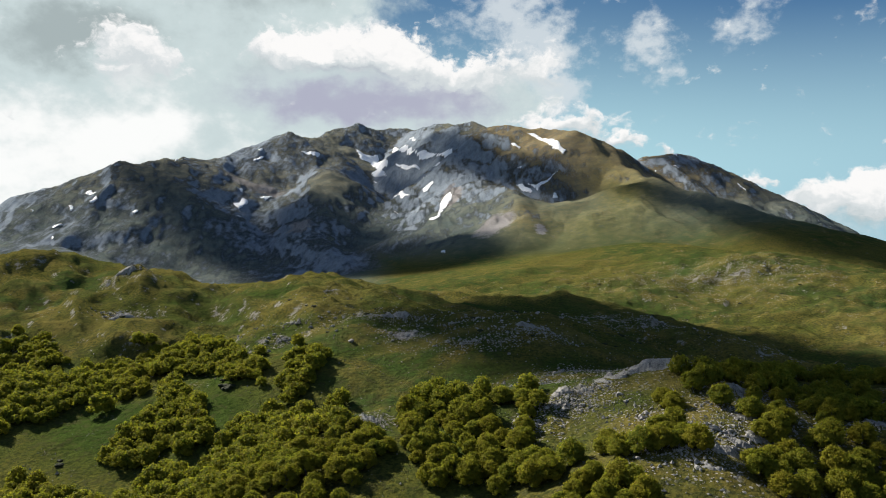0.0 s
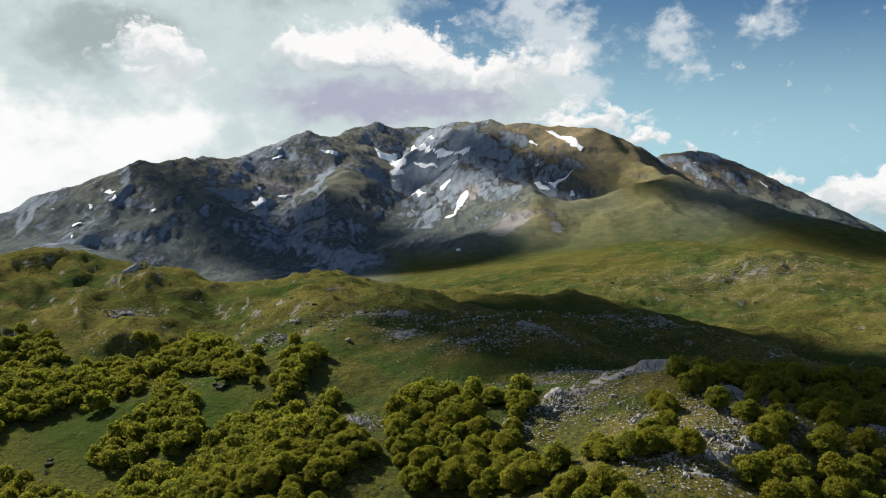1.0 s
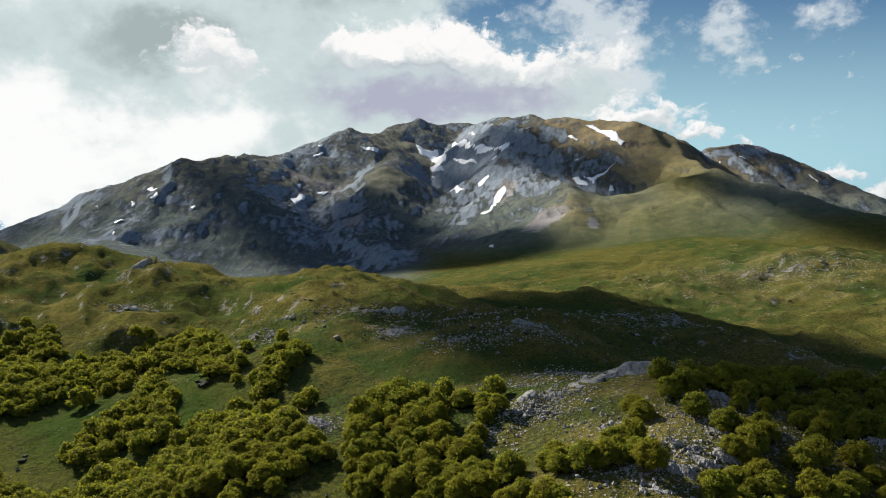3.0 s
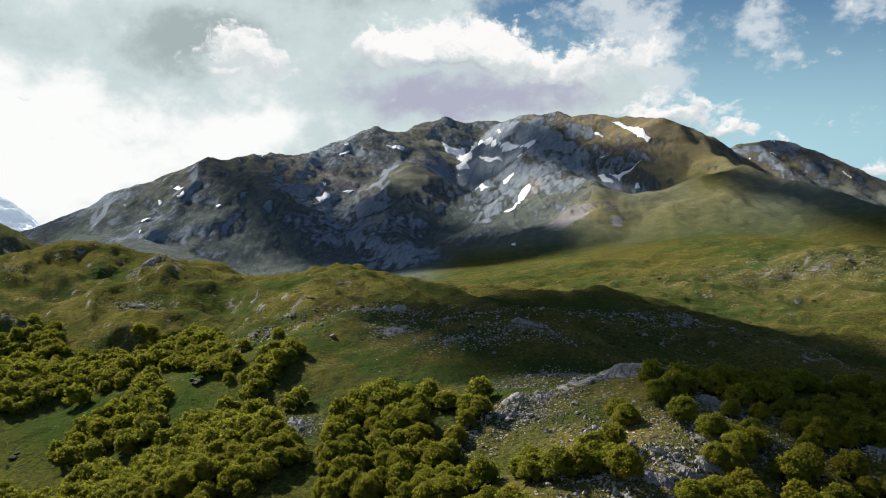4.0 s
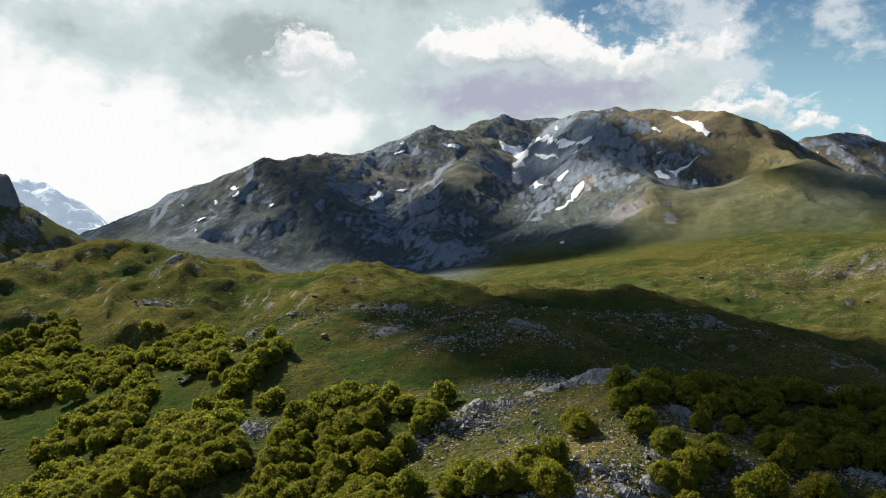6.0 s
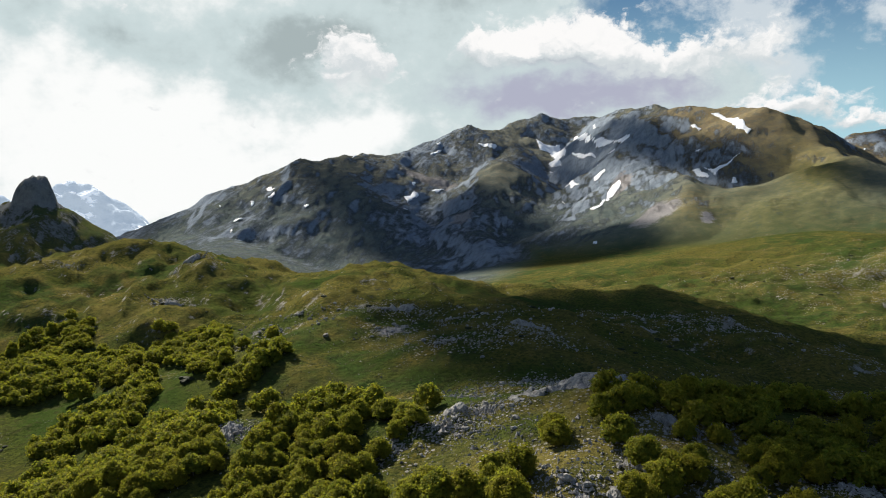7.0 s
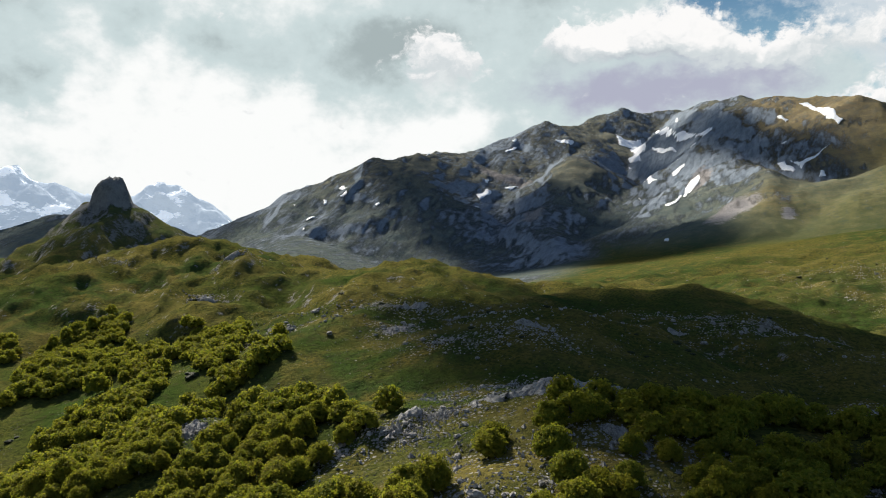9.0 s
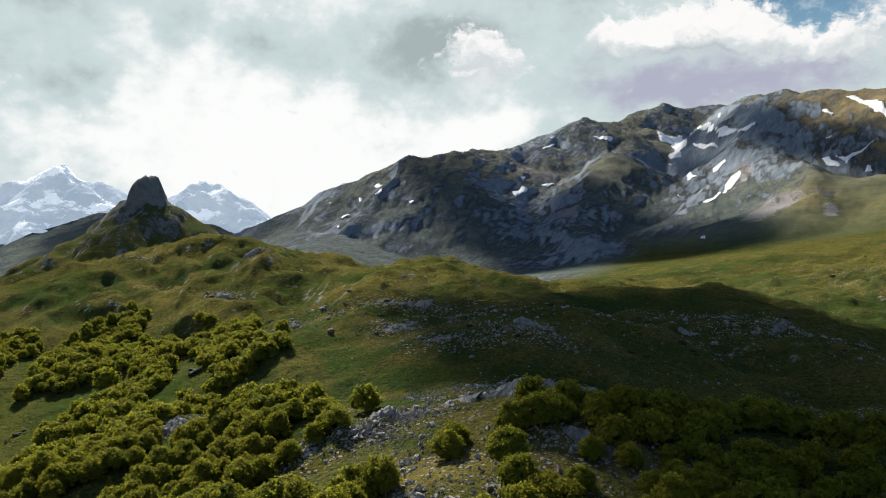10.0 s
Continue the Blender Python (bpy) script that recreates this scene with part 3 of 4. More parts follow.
def big_mesh(name, co, faces, material, smooth=True):
    """A mesh from arrays whose faces all have the same number of corners."""
    n = faces.shape[1]
    me = bpy.data.meshes.new(name)
    me.vertices.add(len(co))
    me.vertices.foreach_set("co", co.astype(np.float32).ravel())
    me.loops.add(faces.size)
    me.loops.foreach_set("vertex_index", faces.astype(np.int32).ravel())
    me.polygons.add(len(faces))
    me.polygons.foreach_set("loop_start", np.arange(0, faces.size, n, dtype=np.int32))
    me.polygons.foreach_set("use_smooth", np.full(len(faces), smooth))
    me.update(calc_edges=True)
    me.materials.append(material)
    return me


def part(name, me, parent, label=""):
    ob = new(name, me)
    ob.parent = parent
    return tagged(ob, label)


def globe(level):
    """Corners and triangles of a unit ball."""
    bm = bmesh.new()
    bmesh.ops.create_icosphere(bm, subdivisions=level, radius=1.0)
    co = np.array([v.co[:] for v in bm.verts])
    tri = np.array([[v.index for v in f.verts] for f in bm.faces])
    bm.free()
    return co, tri


ICO, BALL1, BALL2 = globe(1), globe(2), globe(3)


def height(x, y):
    return float(land(np.array([x]), np.array([y]))[0])


def within(x, y, outline):
    c = False
    for (ax, ay), (bx, by) in zip(outline, outline[1:] + outline[:1]):
        if (ay > y) != (by > y) and x < (bx - ax) * (y - ay) / (by - ay) + ax:
            c = not c
    return c


# ---------------------------------------------------------------- unseen clouds overhead, added between the sun and the land to shade it
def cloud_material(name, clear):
    """White vapour for the added shade clouds; it lets some of the sun through."""
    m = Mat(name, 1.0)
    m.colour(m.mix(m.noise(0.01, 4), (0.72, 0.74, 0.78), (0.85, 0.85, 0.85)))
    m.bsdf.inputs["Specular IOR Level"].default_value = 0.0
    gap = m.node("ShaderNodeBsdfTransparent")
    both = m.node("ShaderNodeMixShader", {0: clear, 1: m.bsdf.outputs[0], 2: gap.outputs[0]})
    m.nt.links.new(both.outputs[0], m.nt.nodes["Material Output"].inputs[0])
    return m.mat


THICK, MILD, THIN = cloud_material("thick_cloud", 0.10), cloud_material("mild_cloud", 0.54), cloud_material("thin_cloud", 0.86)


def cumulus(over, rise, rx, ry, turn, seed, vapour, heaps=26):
    """An unseen heaped cloud rise metres up, added so that its shade falls on the place over."""
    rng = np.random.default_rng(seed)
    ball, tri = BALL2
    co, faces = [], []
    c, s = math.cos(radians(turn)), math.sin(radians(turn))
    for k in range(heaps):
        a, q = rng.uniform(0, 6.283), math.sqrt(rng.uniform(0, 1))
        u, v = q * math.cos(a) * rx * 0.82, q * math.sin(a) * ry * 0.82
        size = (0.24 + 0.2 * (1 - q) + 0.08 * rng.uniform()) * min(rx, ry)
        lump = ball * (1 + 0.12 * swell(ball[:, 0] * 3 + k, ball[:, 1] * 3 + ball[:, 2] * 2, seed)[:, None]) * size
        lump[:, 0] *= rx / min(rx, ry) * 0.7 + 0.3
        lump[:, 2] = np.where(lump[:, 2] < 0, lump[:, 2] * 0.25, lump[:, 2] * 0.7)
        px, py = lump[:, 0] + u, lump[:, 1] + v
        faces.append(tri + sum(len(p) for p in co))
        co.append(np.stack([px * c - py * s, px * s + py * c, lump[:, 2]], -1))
    ob = new("shade_cloud", big_mesh("shade_cloud", np.concatenate(co), np.concatenate(faces), vapour))
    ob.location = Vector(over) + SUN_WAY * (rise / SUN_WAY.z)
    return tagged(ob, "unseen white heaped cloud added high up to shade the land", "cloud", "clouds overhead", "structure")


# unseen clouds, each added where a part of the land should be darker
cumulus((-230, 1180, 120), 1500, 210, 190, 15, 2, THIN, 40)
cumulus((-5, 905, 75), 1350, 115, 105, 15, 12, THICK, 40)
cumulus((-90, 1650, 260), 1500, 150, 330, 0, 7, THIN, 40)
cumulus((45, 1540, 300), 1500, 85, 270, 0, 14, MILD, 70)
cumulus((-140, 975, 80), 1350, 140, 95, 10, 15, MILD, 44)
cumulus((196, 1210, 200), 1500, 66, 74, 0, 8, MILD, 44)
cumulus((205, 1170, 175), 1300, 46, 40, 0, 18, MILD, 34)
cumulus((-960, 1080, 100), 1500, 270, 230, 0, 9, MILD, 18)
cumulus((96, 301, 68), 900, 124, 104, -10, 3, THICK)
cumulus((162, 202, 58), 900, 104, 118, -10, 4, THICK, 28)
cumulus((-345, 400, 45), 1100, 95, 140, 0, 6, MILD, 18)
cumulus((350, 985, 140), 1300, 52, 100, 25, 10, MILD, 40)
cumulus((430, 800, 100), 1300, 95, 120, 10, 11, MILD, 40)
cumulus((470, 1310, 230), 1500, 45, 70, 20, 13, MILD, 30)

# ---------------------------------------------------------------- beech woods
def leaf_cards(rng, centre, radius, count, size, middle):
    """Small leaf sprays over a lobe, as triangles."""
    d = rng.normal(size=(count, 3))
    d /= np.linalg.norm(d, axis=1)[:, None]
    d[:, 2] = np.abs(d[:, 2]) * 0.9 + d[:, 2] * 0.1
    at = centre + d * radius * rng.uniform(0.62, 1.45, (count, 1)) 
    out = at - middle
    n = 0.6 * d + 0.6 * out / np.linalg.norm(out, axis=1)[:, None] + rng.normal(size=(count, 3)) * 0.52
    n /= np.linalg.norm(n, axis=1)[:, None]
    side = np.cross(n, rng.normal(size=(count, 3)))
    side /= np.linalg.norm(side, axis=1)[:, None]
    up = np.cross(n, side)
    w = size * rng.uniform(0.6, 1.4, (count, 1))
    h = w * rng.uniform(0.7, 1.2, (count, 1))
    leaf = np.stack([at - side * w - up * h * 0.5, at + side * w - up * h * 0.5, at + up * h], 1)
    return leaf.reshape(-1, 3)


def crown_arrays(seed, lobes, cards, size, core):
    """Corners and triangles of a lumpy crown, about 6 m wide and 6 m high."""
    rng = np.random.default_rng(seed)
    ball, tri = ICO
    co, quads, base = [], [], 0
    tall = rng.uniform(0.9, 1.15)
    for k in range(lobes):
        a = 2.39996 * k + rng.uniform(-0.35, 0.35)
        rise = 1.0 - 1.22 * (k + 0.5) / lobes
        reach = 2.45 * math.sqrt(max(0.0, 1 - rise * rise)) * rng.uniform(0.70, 1.14)
        centre = np.array([math.cos(a) * reach, math.sin(a) * reach, (1.5 + 2.9 * rise * rng.uniform(0.8, 1.14) + rng.uniform(-0.3, 0.3)) * tall])
        radius = rng.uniform(0.6, 1.1) * (34 / lobes) ** 0.4
        lump = ball * (1 + rng.uniform(-0.16, 0.16, (len(ball), 1))) * radius * (rng.uniform(0.6, 0.8), rng.uniform(0.6, 0.8), 0.68) + centre * 0.96
        if core:
            co.append(lump)
            quads.append(tri + base)
            base += len(lump)
        cards_co = leaf_cards(rng, centre, radius, cards, size, np.array([0, 0, 1.3 * tall]))
        co.append(cards_co)
        quads.append(np.arange(len(cards_co)).reshape(-1, 3) + base)
        base += len(cards_co)
    return np.concatenate(co), np.concatenate(quads)


def trunk_mesh(seed):
    """A forked, tapering grey trunk."""
    rng = np.random.default_rng(seed)
    co, faces = [], []
    limbs = [((0, 0, -0.6), (0.1, 0.05, 1.9), 0.2, 0.14)]
    for k in range(5):
        a = k * 1.26 + rng.uniform(-0.3, 0.3)
        limbs.append(((0.08, 0.04, 1.2 + 0.15 * k), (1.5 * math.cos(a), 1.5 * math.sin(a), 3.2 + rng.uniform(-0.5, 0.9)), 0.1, 0.03))
    for a, b, r0, r1 in limbs:
        a, b = Vector(a), Vector(b)
        turn = (b - a).to_track_quat("Z", "Y").to_matrix()
        start = len(co)
        for end, r in ((a, r0), (b, r1)):
            for k in range(6):
                co.append(end + turn @ Vector((r * math.cos(k * math.pi / 3), r * math.sin(k * math.pi / 3), 0)))
        faces += [(start + k, start + (k + 1) % 6, start + 6 + (k + 1) % 6, start + 6 + k) for k in range(6)]
    return mesh_of("trunk", co, faces, BARK)


# Outlines of the woods in the plan
WOOD_A = [(-189, 280), (-189, 297), (-181, 307), (-167, 307), (-159, 298), (-145, 284), (-139, 269), (-123, 246), (-127, 237), (-137, 225)]
WOOD_B = [(-122, 246), (-130, 255), (-140, 280), (-122, 286), (-106, 264), (-97, 238), (-115, 254)]
WOOD_C = [(-105, 265), (-122, 289), (-112, 297), (-107, 310), (-79, 279), (-60, 247), (-56, 231), (-70, 241), (-82, 258)]
WOOD_D = [(-50, 220), (-52, 230), (-53, 243), (-51, 251), (-47, 254), (-38, 245), (-36, 234), (-42, 231), (-40, 222), (-41, 217)]
WOOD_E = [(12, 188), (20, 192), (26, 170), (21, 170)]
WOOD_F = [(-96, 202), (-97, 216), (-92, 224), (-91, 240), (-99, 258), (-78, 237), (-75, 226), (-64, 206), (-65, 202), (-70, 197), (-79, 206), (-80, 198), (-89, 197)]
WOOD_G = [(-65, 196), (-65, 208), (-58, 215), (-49, 219), (-38, 215), (-17, 174), (-11, 172), (-10, 164), (-11, 160), (-15, 155), (-12, 150), (-38, 154), (-76, 174), (-81, 187), (-75, 195), (-59, 183)]
WOOD_H = [(-85, 170), (-80, 192), (-55, 176), (-39, 154), (-16, 150), (-16, 130), (-45, 132), (-75, 150)]
WOOD_I = [(-3, 149), (-9, 167), (-11, 181), (-8, 192), (-6, 197), (4, 198), (12, 189), (12, 179), (20, 170), (24, 156), (26, 137)]
WOOD_J = [(-117, 194), (-115, 200), (-97, 190), (-85, 181), (-79, 166), (-104, 168)]
WOOD_K = [(57, 140), (68, 144), (71, 139), (65, 130), (57, 128)]
WOOD_L = [(72, 141), (90, 149), (104, 148), (100, 132), (84, 125), (67, 121)]
WOOD_M = [(20, 129), (26, 139), (31, 135), (36, 128), (35, 118), (18, 115)]
WOOD_N = [(46, 154), (49, 149), (48, 143), (41, 141), (41, 145)]
WOOD_O = [(32, 142), (32, 156), (38, 150), (39, 140)]
WOOD_P = [(82, 169), (90, 180), (100, 187), (110, 185), (101, 163), (89, 158), (79, 155)]
WOOD_Q = [(69, 159), (75, 161), (75, 155), (69, 154)]
WOOD_R = [(64, 149), (71, 153), (72, 148), (64, 145)]
WOOD_S = [(61, 180), (75, 196), (102, 206), (128, 212), (150, 205), (150, 192), (102, 193), (92, 194), (79, 187), (70, 176), (62, 175)]
WOOD_T = [(72, 175), (79, 186), (86, 194), (89, 186), (87, 174), (82, 167), (75, 166), (71, 168)]
WOOD_V = [(100, 150), (104, 172), (112, 182), (140, 192), (170, 180), (170, 140), (130, 112), (100, 108), (92, 128)]
WOOD_U = [(-215, 262), (-205, 278), (-188, 270), (-176, 252), (-160, 232), (-185, 240)]
LONE = [(-112, 240), (-180, 310), (-123, 295), (-118, 295), (-66, 264), (-51, 257), (22, 190), (52, 165), (51, 169), (62, 175), (59, 173), (62, 163), (66, 157), (-51, 190), (-30, 217), (-32, 215), (76, 147), (79, 149), (59, 182), (49, 140), (48, 152), (26, 148), (86, 150)]


def plant(outline, pace, rng):
    xs, ys = zip(*outline)
    mx, my = sum(xs) / len(xs), sum(ys) / len(ys)
    spots = []
    for x in np.arange(min(xs) - pace, max(xs) + pace, pace):
        for y in np.arange(min(ys) - pace, max(ys) + pace, pace * 0.87):
            px, py = x + rng.uniform(-1.4, 1.4), y + rng.uniform(-1.4, 1.4)
            if within(mx + (px - mx) * 1.05, my + (py - my) * 1.05, outline):
                spots.append((px, py))
    return spots


def beech_woods():
    rng = np.random.default_rng(11)
    spots = [(x, y, rng.uniform(0.85, 1.0) if k else 1.3) for k, (x, y) in enumerate(LONE)]
    for outline in (WOOD_A, WOOD_B, WOOD_C, WOOD_D, WOOD_E, WOOD_F, WOOD_G, WOOD_H, WOOD_I, WOOD_J, WOOD_K, WOOD_L, WOOD_M, WOOD_N, WOOD_O, WOOD_P, WOOD_Q, WOOD_R, WOOD_S, WOOD_T, WOOD_U):
        for x, y in plant(outline, 3.4, rng):
            if all((x - a) ** 2 + (y - b) ** 2 > 6.8 for a, b, _ in spots):
                spots.append((x, y, rng.uniform(0.56, 0.98)))
    for x, y in plant(WOOD_V, 5.6, rng):
        if rng.uniform() < 0.72 and all((x - a) ** 2 + (y - b) ** 2 > 10 for a, b, _ in spots):
            spots.append((x, y, rng.uniform(0.6, 1.05)))
    ground_z = land(np.array([s[0] for s in spots]), np.array([s[1] for s in spots]))
    trees = [(x, y, float(z) - 0.25, s) for (x, y, s), z in zip(spots, ground_z)]
    trees.sort(key=lambda t: math.hypot(t[0] - 20, t[1] - 60))
    first = []
    for k in range(6):
        tree = tagged(new("beech_tree"), "rounded leafy green beech tree growing on the slope", "tree", "beech trees on the slopes")
        part("trunk", trunk_mesh(k), tree, "short forked grey trunk")
        part("crown", big_mesh("crown", *crown_arrays(100 + k, 46, 104, 0.175, True), LEAF, False), tree, "yellow-green leafy crown")
        first.append(tree)
    for k, (x, y, z, s) in enumerate(trees[:300]):
        m = Matrix.LocRotScale((x, y, z), Euler((0, 0, rng.uniform(0, 6.28))), Vector((s, s, s * rng.uniform(0.88, 1.12))))
        if k < 6:
            first[k].matrix_basis = m
        else:
            copy_thing(first[k % 6], m @ Matrix.Diagonal((*(1 / v for v in first[k % 6].scale), 1)))
    # the woods further off, leaf by leaf but past counting
    kinds = [crown_arrays(200 + k, 22, 40, 0.31, True) for k in range(4)]
    co, quads, base = [], [], 0
    for k, (x, y, z, s) in enumerate(trees[300:]):
        c, q = kinds[k % 4]
        a = rng.uniform(0, 6.28)
        t = c * (s, s, s * rng.uniform(0.88, 1.12))
        co.append(np.stack([t[:, 0] * math.cos(a) - t[:, 1] * math.sin(a) + x, t[:, 0] * math.sin(a) + t[:, 1] * math.cos(a) + y, t[:, 2] + z], -1))
        quads.append(q + base)
        base += len(c)
    co, quads = np.concatenate(co), np.concatenate(quads)
    tagged(new("beech_woodland", big_mesh("beech_woodland", co, quads, LEAF, False)), "dense green beech woodland in bands on the hillside", "woodland", kind="stuff")


beech_woods()


def shrub_mesh(seed):
    """A low, dense, spreading bush."""
    rng = np.random.default_rng(seed)
    ball, tri = BALL1
    co, faces = [], []
    for k in range(9):
        a, q = rng.uniform(0, 6.28), rng.uniform(0, 0.9)
        lump = ball * (1 + rng.uniform(-0.22, 0.22, (42, 1))) * (0.7, 0.7, 0.42) * rng.uniform(0.7, 1.1) + (q * math.cos(a), q * math.sin(a), 0.22)
        faces += (tri + len(co) * 42).tolist()
        co.append(lump)
    return mesh_of("juniper_shrub", np.concatenate(co), faces, SHRUB, False)


def shrubs():
    rng = np.random.default_rng(5)
    kinds = [shrub_mesh(k) for k in range(3)]
    spots = [(-72, 240, 1.3), (-70.5, 237.5, 1.5), (-68.5, 238, 1.3), (-73, 244, 1.0), (-70, 243, 0.9), (-62, 188, 1.5), (-61, 196, 1.2), (-110, 210, 0.9), (-108, 206, 1.0), (-84, 233, 0.8), (-96, 215, 0.7)]
    for k in range(46):
        spots.append((rng.uniform(-160, 110), rng.uniform(252, 330), rng.uniform(0.5, 1.1)))
    for k in range(40):
        spots.append((rng.uniform(60, 260), rng.uniform(440, 640), rng.uniform(0.5, 1.1)))
    for k, (x, y, s) in enumerate(spots):
        ob = new("juniper_shrub", kinds[k % 3])
        ob.matrix_basis = Matrix.LocRotScale((x, y, height(x, y) - 0.1), Euler((0, 0, rng.uniform(0, 6))), Vector((s, s, s)))
        tagged(ob, "low dark green juniper shrub spreading on the turf", "shrub", "juniper shrubs on the turf")


shrubs()


# ---------------------------------------------------------------- old snow in the gullies
def snow_patch(outline):
    """A sheet of old snow with a ragged rim, lying on the slope inside the outline."""
    xs, ys = np.array(outline, float).T
    pace = max(1.1, max(np.ptp(xs), np.ptp(ys)) / 130)
    x, y = np.meshgrid(np.arange(xs.min() - 4, xs.max() + 4, pace), np.arange(ys.min() - 4, ys.max() + 4, pace), indexing="ij")
    wx, wy = x + 1.4 * fbm(x, y, 14, 3, 4), y + 1.8 * fbm(x, y, 14, 3, 9)
    keep = np.zeros(x.shape, bool)
    for (ax, ay), (bx, by) in zip(outline, outline[1:] + outline[:1]):
        if ay != by:
            keep ^= ((ay > wy) != (by > wy)) & (wx < (bx - ax) * (wy - ay) / (by - ay) + ax)
    # the largest connected piece
    left, best = set(zip(*np.nonzero(keep))), []
    while left:
        todo = [left.pop()]
        piece = list(todo)
        while todo:
            i, j = todo.pop()
            for c in ((i + 1, j), (i - 1, j), (i, j + 1), (i, j - 1)):
                if c in left:
                    left.remove(c)
                    todo.append(c)
                    piece.append(c)
        best = piece if len(piece) > len(best) else best
    keep[:] = False
    keep[tuple(np.array(best, int).reshape(-1, 2).T)] = True
    inner = keep.copy()
    inner[1:-1, 1:-1] &= keep[:-2, 1:-1] & keep[2:, 1:-1] & keep[1:-1, :-2] & keep[1:-1, 2:]
    z = land(x, y) + np.where(inner, 1.5, 0.5)
    number = np.full(x.shape, -1)
    number[keep] = np.arange(keep.sum())
    q = np.stack([number[:-1, :-1], number[1:, :-1], number[1:, 1:], number[:-1, 1:]], -1).reshape(-1, 4)
    q = q[(q >= 0).all(1)]
    used = np.unique(q)
    if len(q) < 2:
        return
    ob = new("snow_patch", big_mesh("snow_patch", np.stack([x[keep], y[keep], z[keep]], -1)[used], np.searchsorted(used, q), SNOW))
    tagged(ob, "patch of old white snow lying in a mountain gully", "snow patch", "snow patches on the mountain")


snow_patch([(-278, 2199), (-235, 2138), (-193, 2188), (-138, 1868), (-139, 1837), (-157, 1884), (-135, 1744), (-129, 1718), (-158, 1784), (-186, 1869), (-175, 1897), (-204, 2033), (-230, 2027)])
snow_patch([(-168, 2266), (-124, 2058), (-88, 1892), (-56, 1729), (-40, 1735), (-14, 1682), (24, 1614), (20, 1509), (-21, 1670), (-39, 1678), (-55, 1687), (-92, 1835), (-127, 1908)])
snow_patch([(-138, 1871), (-109, 1756), (-78, 1707), (-48, 1654), (-52, 1654), (-78, 1686), (-91, 1706), (-113, 1752)])
snow_patch([(-141, 1675), (-97, 1528), (-69, 1446), (-65, 1431), (-85, 1451), (-130, 1652)])
snow_patch([(-178, 1819), (-142, 1714), (-138, 1708), (-166, 1772)])
snow_patch([(-40, 1441), (-20, 1448), (-19, 1436), (-29, 1418), (-38, 1420)])
snow_patch([(15, 1316), (17, 1278), (0, 1244), (-4, 1133), (-17, 1124), (-25, 1139), (-10, 1142), (-6, 1277), (5, 1316)])
snow_patch([(163, 1429), (179, 1422), (196, 1365), (209, 1285), (214, 1272), (207, 1261), (192, 1302), (176, 1404)])
snow_patch([(208, 1233), (198, 1229), (180, 1213), (159, 1204), (157, 1198), (149, 1220), (139, 1251), (155, 1219), (174, 1217), (192, 1227)])
snow_patch([(126, 1261), (138, 1239), (149, 1208), (146, 1205), (131, 1225)])
snow_patch([(177, 1174), (183, 1161), (173, 1163)])
snow_patch([(-364, 1856), (-340, 1864), (-313, 1865), (-316, 1841), (-343, 1842)])
snow_patch([(129, 1408), (140, 1398), (148, 1374), (142, 1365), (134, 1387)])
snow_patch([(126, 1315), (140, 1305), (142, 1299), (131, 1309)])
snow_patch([(-123, 2395), (-78, 2013), (-64, 1849), (-71, 1857), (-110, 2243)])
snow_patch([(-47, 1570), (-27, 1466), (-25, 1460), (-40, 1543)])
snow_patch([(-99, 1413), (-83, 1357), (-85, 1351), (-95, 1393)])
snow_patch([(-3, 941), (4, 937), (3, 929), (-3, 933)])
snow_patch([(-23, 1592), (-6, 1541), (-12, 1493)])
snow_patch([(-573, 1166), (-567, 1180), (-546, 1153), (-558, 1157)])
snow_patch([(-545, 1127), (-542, 1145), (-535, 1135), (-540, 1122)])
snow_patch([(-562, 1050), (-549, 1060), (-547, 1054), (-555, 1043)])
snow_patch([(-540, 1003), (-536, 1005), (-532, 1001), (-534, 996)])
snow_patch([(-577, 1123), (-567, 1122), (-564, 1110), (-565, 1103)])
snow_patch([(-478, 1122), (-469, 1123), (-466, 1118), (-471, 1115)])
snow_patch([(-449, 1724), (-448, 1790), (-440, 1804), (-440, 1736), (-442, 1723)])
snow_patch([(-461, 1826), (-452, 1844), (-449, 1826), (-455, 1812)])
snow_patch([(-412, 1482), (-415, 1522), (-402, 1472), (-404, 1462)])
snow_patch([(-402, 1397), (-392, 1416), (-395, 1434), (-380, 1432), (-378, 1389), (-378, 1351)])
snow_patch([(-378, 1501), (-365, 1517), (-356, 1538), (-360, 1493), (-376, 1498)])
snow_patch([(-360, 1275), (-348, 1319), (-352, 1324), (-347, 1245)])
snow_patch([(-533, 1441), (-549, 1521), (-536, 1484), (-533, 1450)])
snow_patch([(-623, 1101), (-617, 1101), (-614, 1092)])
snow_patch([(429, 1364), (444, 1379), (434, 1353), (429, 1361)])
snow_patch([(408, 1296), (419, 1314), (421, 1298), (413, 1288)])
snow_patch([(372, 1300), (382, 1319), (382, 1309)])
snow_patch([(496, 1249), (502, 1235), (508, 1219), (505, 1217), (498, 1236)])

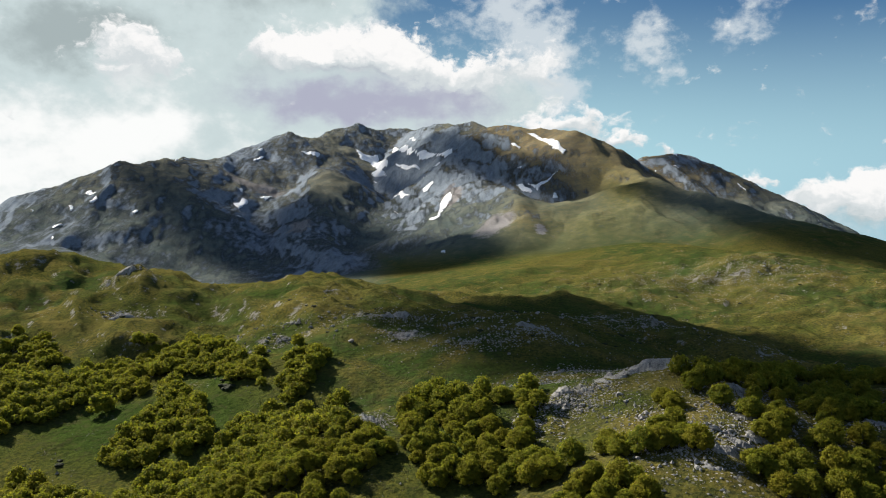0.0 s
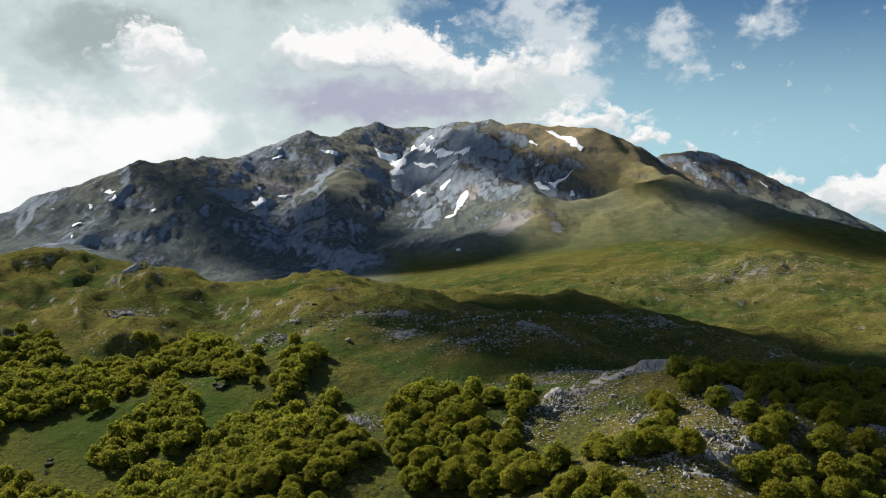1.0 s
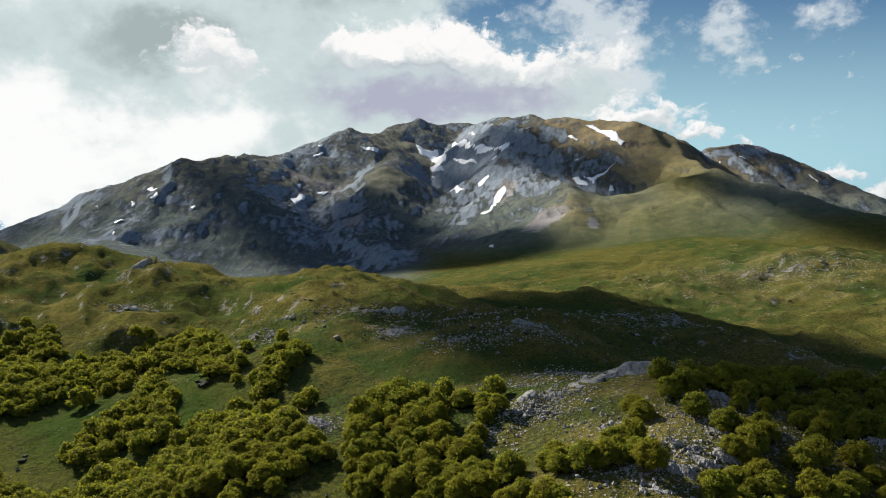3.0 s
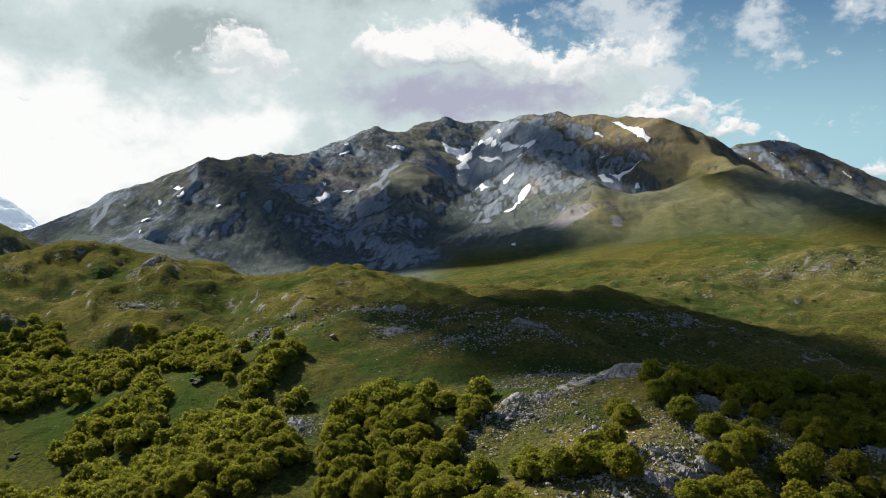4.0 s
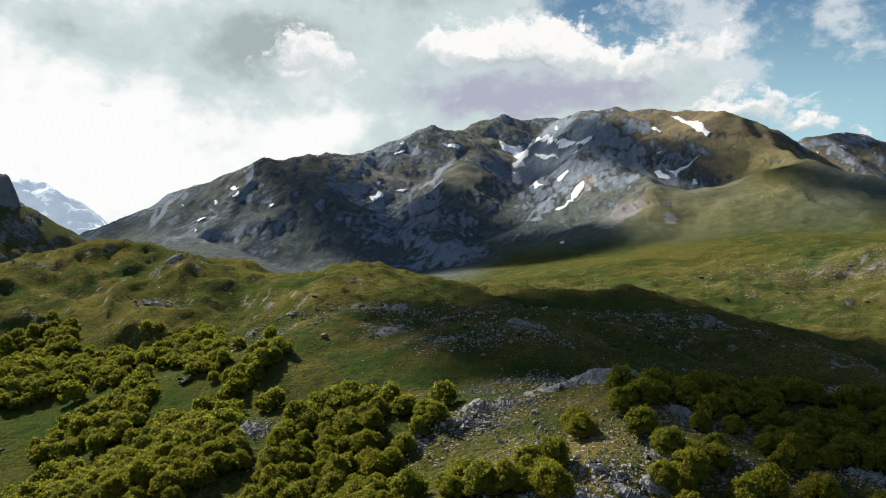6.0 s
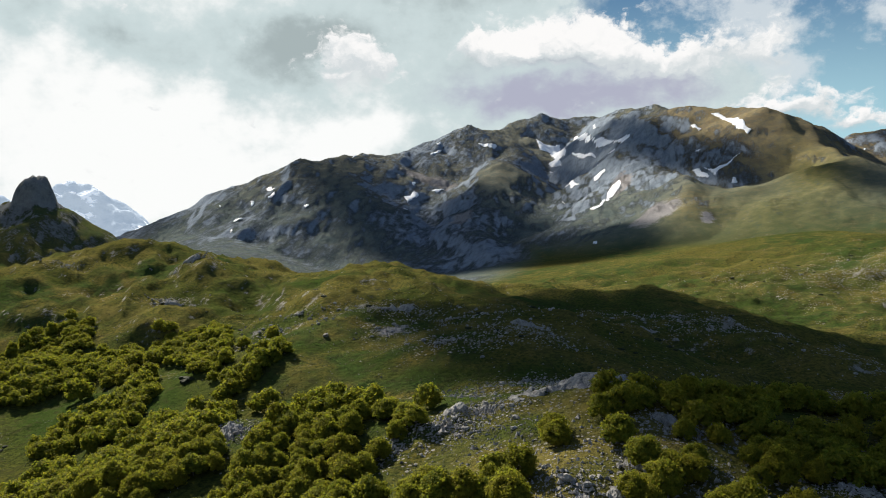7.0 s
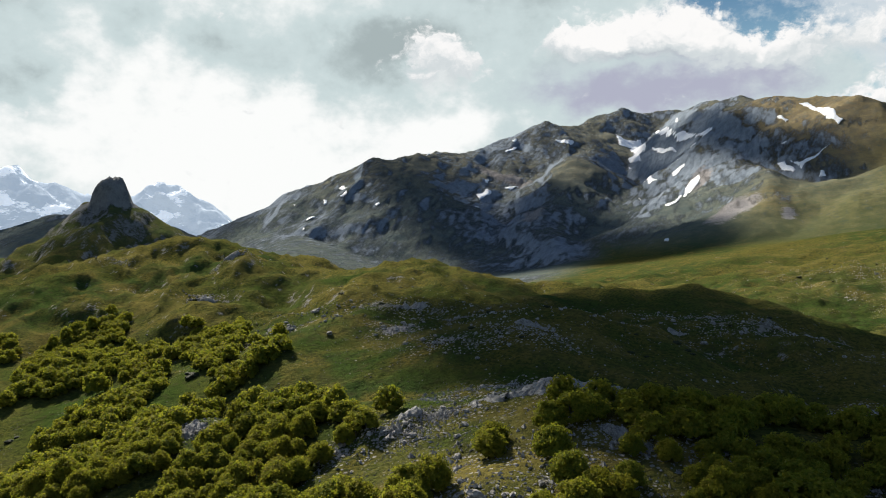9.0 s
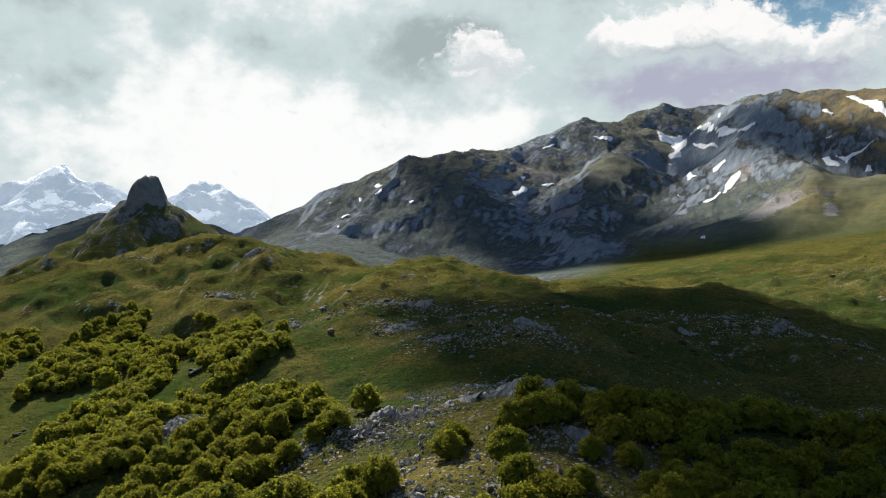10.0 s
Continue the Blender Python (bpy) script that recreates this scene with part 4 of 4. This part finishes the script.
# ---------------------------------------------------------------- limestone
def outcrop(cx, cy, rx, ry, turn, rise, seed, label, broken=0.75):
    """Bare bedrock, furrowed by water, that stands out of the turf."""
    u, v = np.meshgrid(np.linspace(-1.25, 1.25, 70), np.linspace(-1.25, 1.25, 44), indexing="ij")
    c, s = math.cos(radians(turn)), math.sin(radians(turn))
    x, y = cx + u * rx * c - v * ry * s, cy + u * rx * s + v * ry * c
    rim = 0.9 - np.hypot(u, v) - broken * fbm(x, y, 5, 5, seed)
    furrow = fbm(x + 0.8 * y, y * 0.45, 3.2, 4, seed + 3, sharp=True)
    blocks = np.floor(fbm(x, y, 5, 2, seed + 5) * 3) / 3
    z = land(x, y) + np.clip(rim, -0.5, 0.5) * 2 * rise + np.where(rim > 0, 0.5 * furrow + 0.4 * blocks, 0) - 0.25
    ob = sheet("rock_outcrop", x, y, z, False, PALE, {})
    for p in ob.data.polygons:
        p.use_smooth = False
    return tagged(ob, label, "rock outcrop", "limestone outcrops")


def pale_rock():
    m = Mat("bare_limestone", 0.85)
    n, fine = m.noise(0.7, 9, 0.7, stretch=(1, 1, 0.5)), m.noise(4.0, 6, 0.7)
    c = m.mix(m.ramp(n, 0.36, 0.62), (0.05, 0.05, 0.05), (0.24, 0.235, 0.225))
    c = m.mix(m.ramp(fine, 0.3, 0.75), c, (0.34, 0.335, 0.325))
    m.colour(c)
    m.bump(m.math("ADD", n, m.math("MULTIPLY", fine, 0.3)), 0.9, 0.5)
    return m.mat


PALE = pale_rock()
outcrop(57, 191.0, 12, 5.5, 3, 1.5, 1, "broad pale furrowed limestone dome on the knoll", 0.22)
outcrop(42, 189, 4, 2.5, 0, 0.5, 2, "pale grey limestone ledge beside the dome")
outcrop(62, 147, 4.5, 2.2, 15, 0.6, 3, "broken grey limestone ledges in stony turf")
outcrop(55, 141, 4, 2.2, -10, 0.7, 4, "broken grey limestone ledges in stony turf")
outcrop(66, 139, 3.5, 1.8, 25, 0.6, 17, "broken grey limestone ledges in stony turf")
outcrop(50, 134, 4, 2, 5, 0.6, 18, "broken grey limestone ledges in stony turf")
outcrop(71, 174, 4, 1.6, 0, 0.5, 5, "flat pale limestone slab in the turf")
outcrop(30, 184, 4, 1.8, 20, 0.5, 6, "weathered grey limestone rib on the knoll")
outcrop(-20, 180, 4, 2.4, 0, 0.7, 7, "grey limestone crag above the wood")
outcrop(66, 157, 3.5, 1.6, 30, 0.5, 8, "weathered grey limestone rib on the knoll")
outcrop(-20, 288, 7, 2.2, 10, 0.7, 9, "grey weathered limestone rib on the hill")
outcrop(90, 168, 4, 1.6, 20, 0.5, 12, "flat pale limestone slab in the turf")
outcrop(-160, 369, 8, 3, 10, 1.2, 13, "dark grey rock ledge on the grassy hill")
outcrop(-146, 331, 6, 2, 10, 0.8, 14, "dark grey rock ledge on the grassy hill")
outcrop(30, 262, 5, 1.6, 0, 0.5, 19, "grey weathered limestone rib on the hill")
outcrop(66, 318, 7, 2, 5, 0.6, 20, "grey weathered limestone rib on the hill")


def boulder_mesh(seed):
    rng = np.random.default_rng(seed)
    ball, tri = BALL1
    co = ball * (1 + rng.uniform(-0.28, 0.28, (len(ball), 1))) * (rng.uniform(0.8, 1.2), rng.uniform(0.6, 0.9), rng.uniform(0.45, 0.75))
    return mesh_of("limestone_boulder", co, tri.tolist(), STONE, False)


def stones():
    rng = np.random.default_rng(21)
    beds = BARE * 3 + STONY + [(30, 212, 30, 10, 0), (45, 165, 12, 16, 0), (62, 165, 18, 16, 0), (35, 175, 16, 10, 0), (5, 275, 50, 18, 0), (90, 315, 60, 20, 0), (50, 140, 18, 14, 0), (215, 534, 40, 14, 0), (150, 560, 60, 50, 0), (-60, 290, 60, 20, 0)] * 2
    spots = []
    for k in range(21000):
        cx, cy, rx, ry, turn = beds[rng.integers(len(beds))]
        a, q = rng.uniform(0, 6.283), abs(rng.normal()) * 0.8
        size = 0.07 + 0.10 * rng.exponential()
        spots.append((cx + rx * q * math.cos(a), cy + ry * q * math.sin(a), size * (1.5 if cy > 230 else 1.0)))
    spots += [(rng.uniform(-120, 160), rng.uniform(125, 340), 0.07 + 0.07 * rng.exponential()) for k in range(5000)]
    spots = [(x, y, min(s, 1.25)) for x, y, s in spots if y < 620]
    z = land(np.array([s[0] for s in spots]), np.array([s[1] for s in spots]))
    rows = sorted(((x, y, float(h), s) for (x, y, s), h in zip(spots, z)), key=lambda r: -r[3])
    kinds = [boulder_mesh(k) for k in range(6)]
    for k, (x, y, h, s) in enumerate(rows[:280]):
        ob = new("limestone_boulder", kinds[k % 6])
        ob.matrix_basis = Matrix.LocRotScale((x, y, h + s * 0.12), Euler((rng.uniform(-0.3, 0.3), rng.uniform(-0.3, 0.3), rng.uniform(0, 6))), Vector((s, s, s)))
        tagged(ob, "pale grey limestone boulder lying in the turf", "boulder", "limestone boulders on the slopes")
    ico = np.array([(1, 0, 0), (-1, 0, 0), (0, 1, 0), (0, -1, 0), (0, 0, 1), (0, 0, -1)], float)
    tri = np.array([(0, 2, 4), (2, 1, 4), (1, 3, 4), (3, 0, 4), (2, 0, 5), (1, 2, 5), (3, 1, 5), (0, 3, 5)])
    rest = rows[280:]
    at = np.array([(x, y, h + 0.1 * s) for x, y, h, s in rest])
    size = np.array([s for *_, s in rest])[:, None, None]
    form = ico[None] * (1 + rng.uniform(-0.4, 0.4, (len(rest), 6, 1))) * size * rng.uniform(0.4, 1.35, (len(rest), 1, 3))
    a = rng.uniform(0, 6.283, (len(rest), 1))
    form = np.stack([form[..., 0] * np.cos(a) - form[..., 1] * np.sin(a), form[..., 0] * np.sin(a) + form[..., 1] * np.cos(a), form[..., 2]], -1)
    co = (form + at[:, None]).reshape(-1, 3)
    faces = (tri[None] + 6 * np.arange(len(rest))[:, None, None]).reshape(-1, 3)
    tagged(new("loose_stones", big_mesh("loose_stones", co, faces, STONE, False)), "countless pale grey limestone stones strewn over turf", "stones", kind="stuff")


stones()
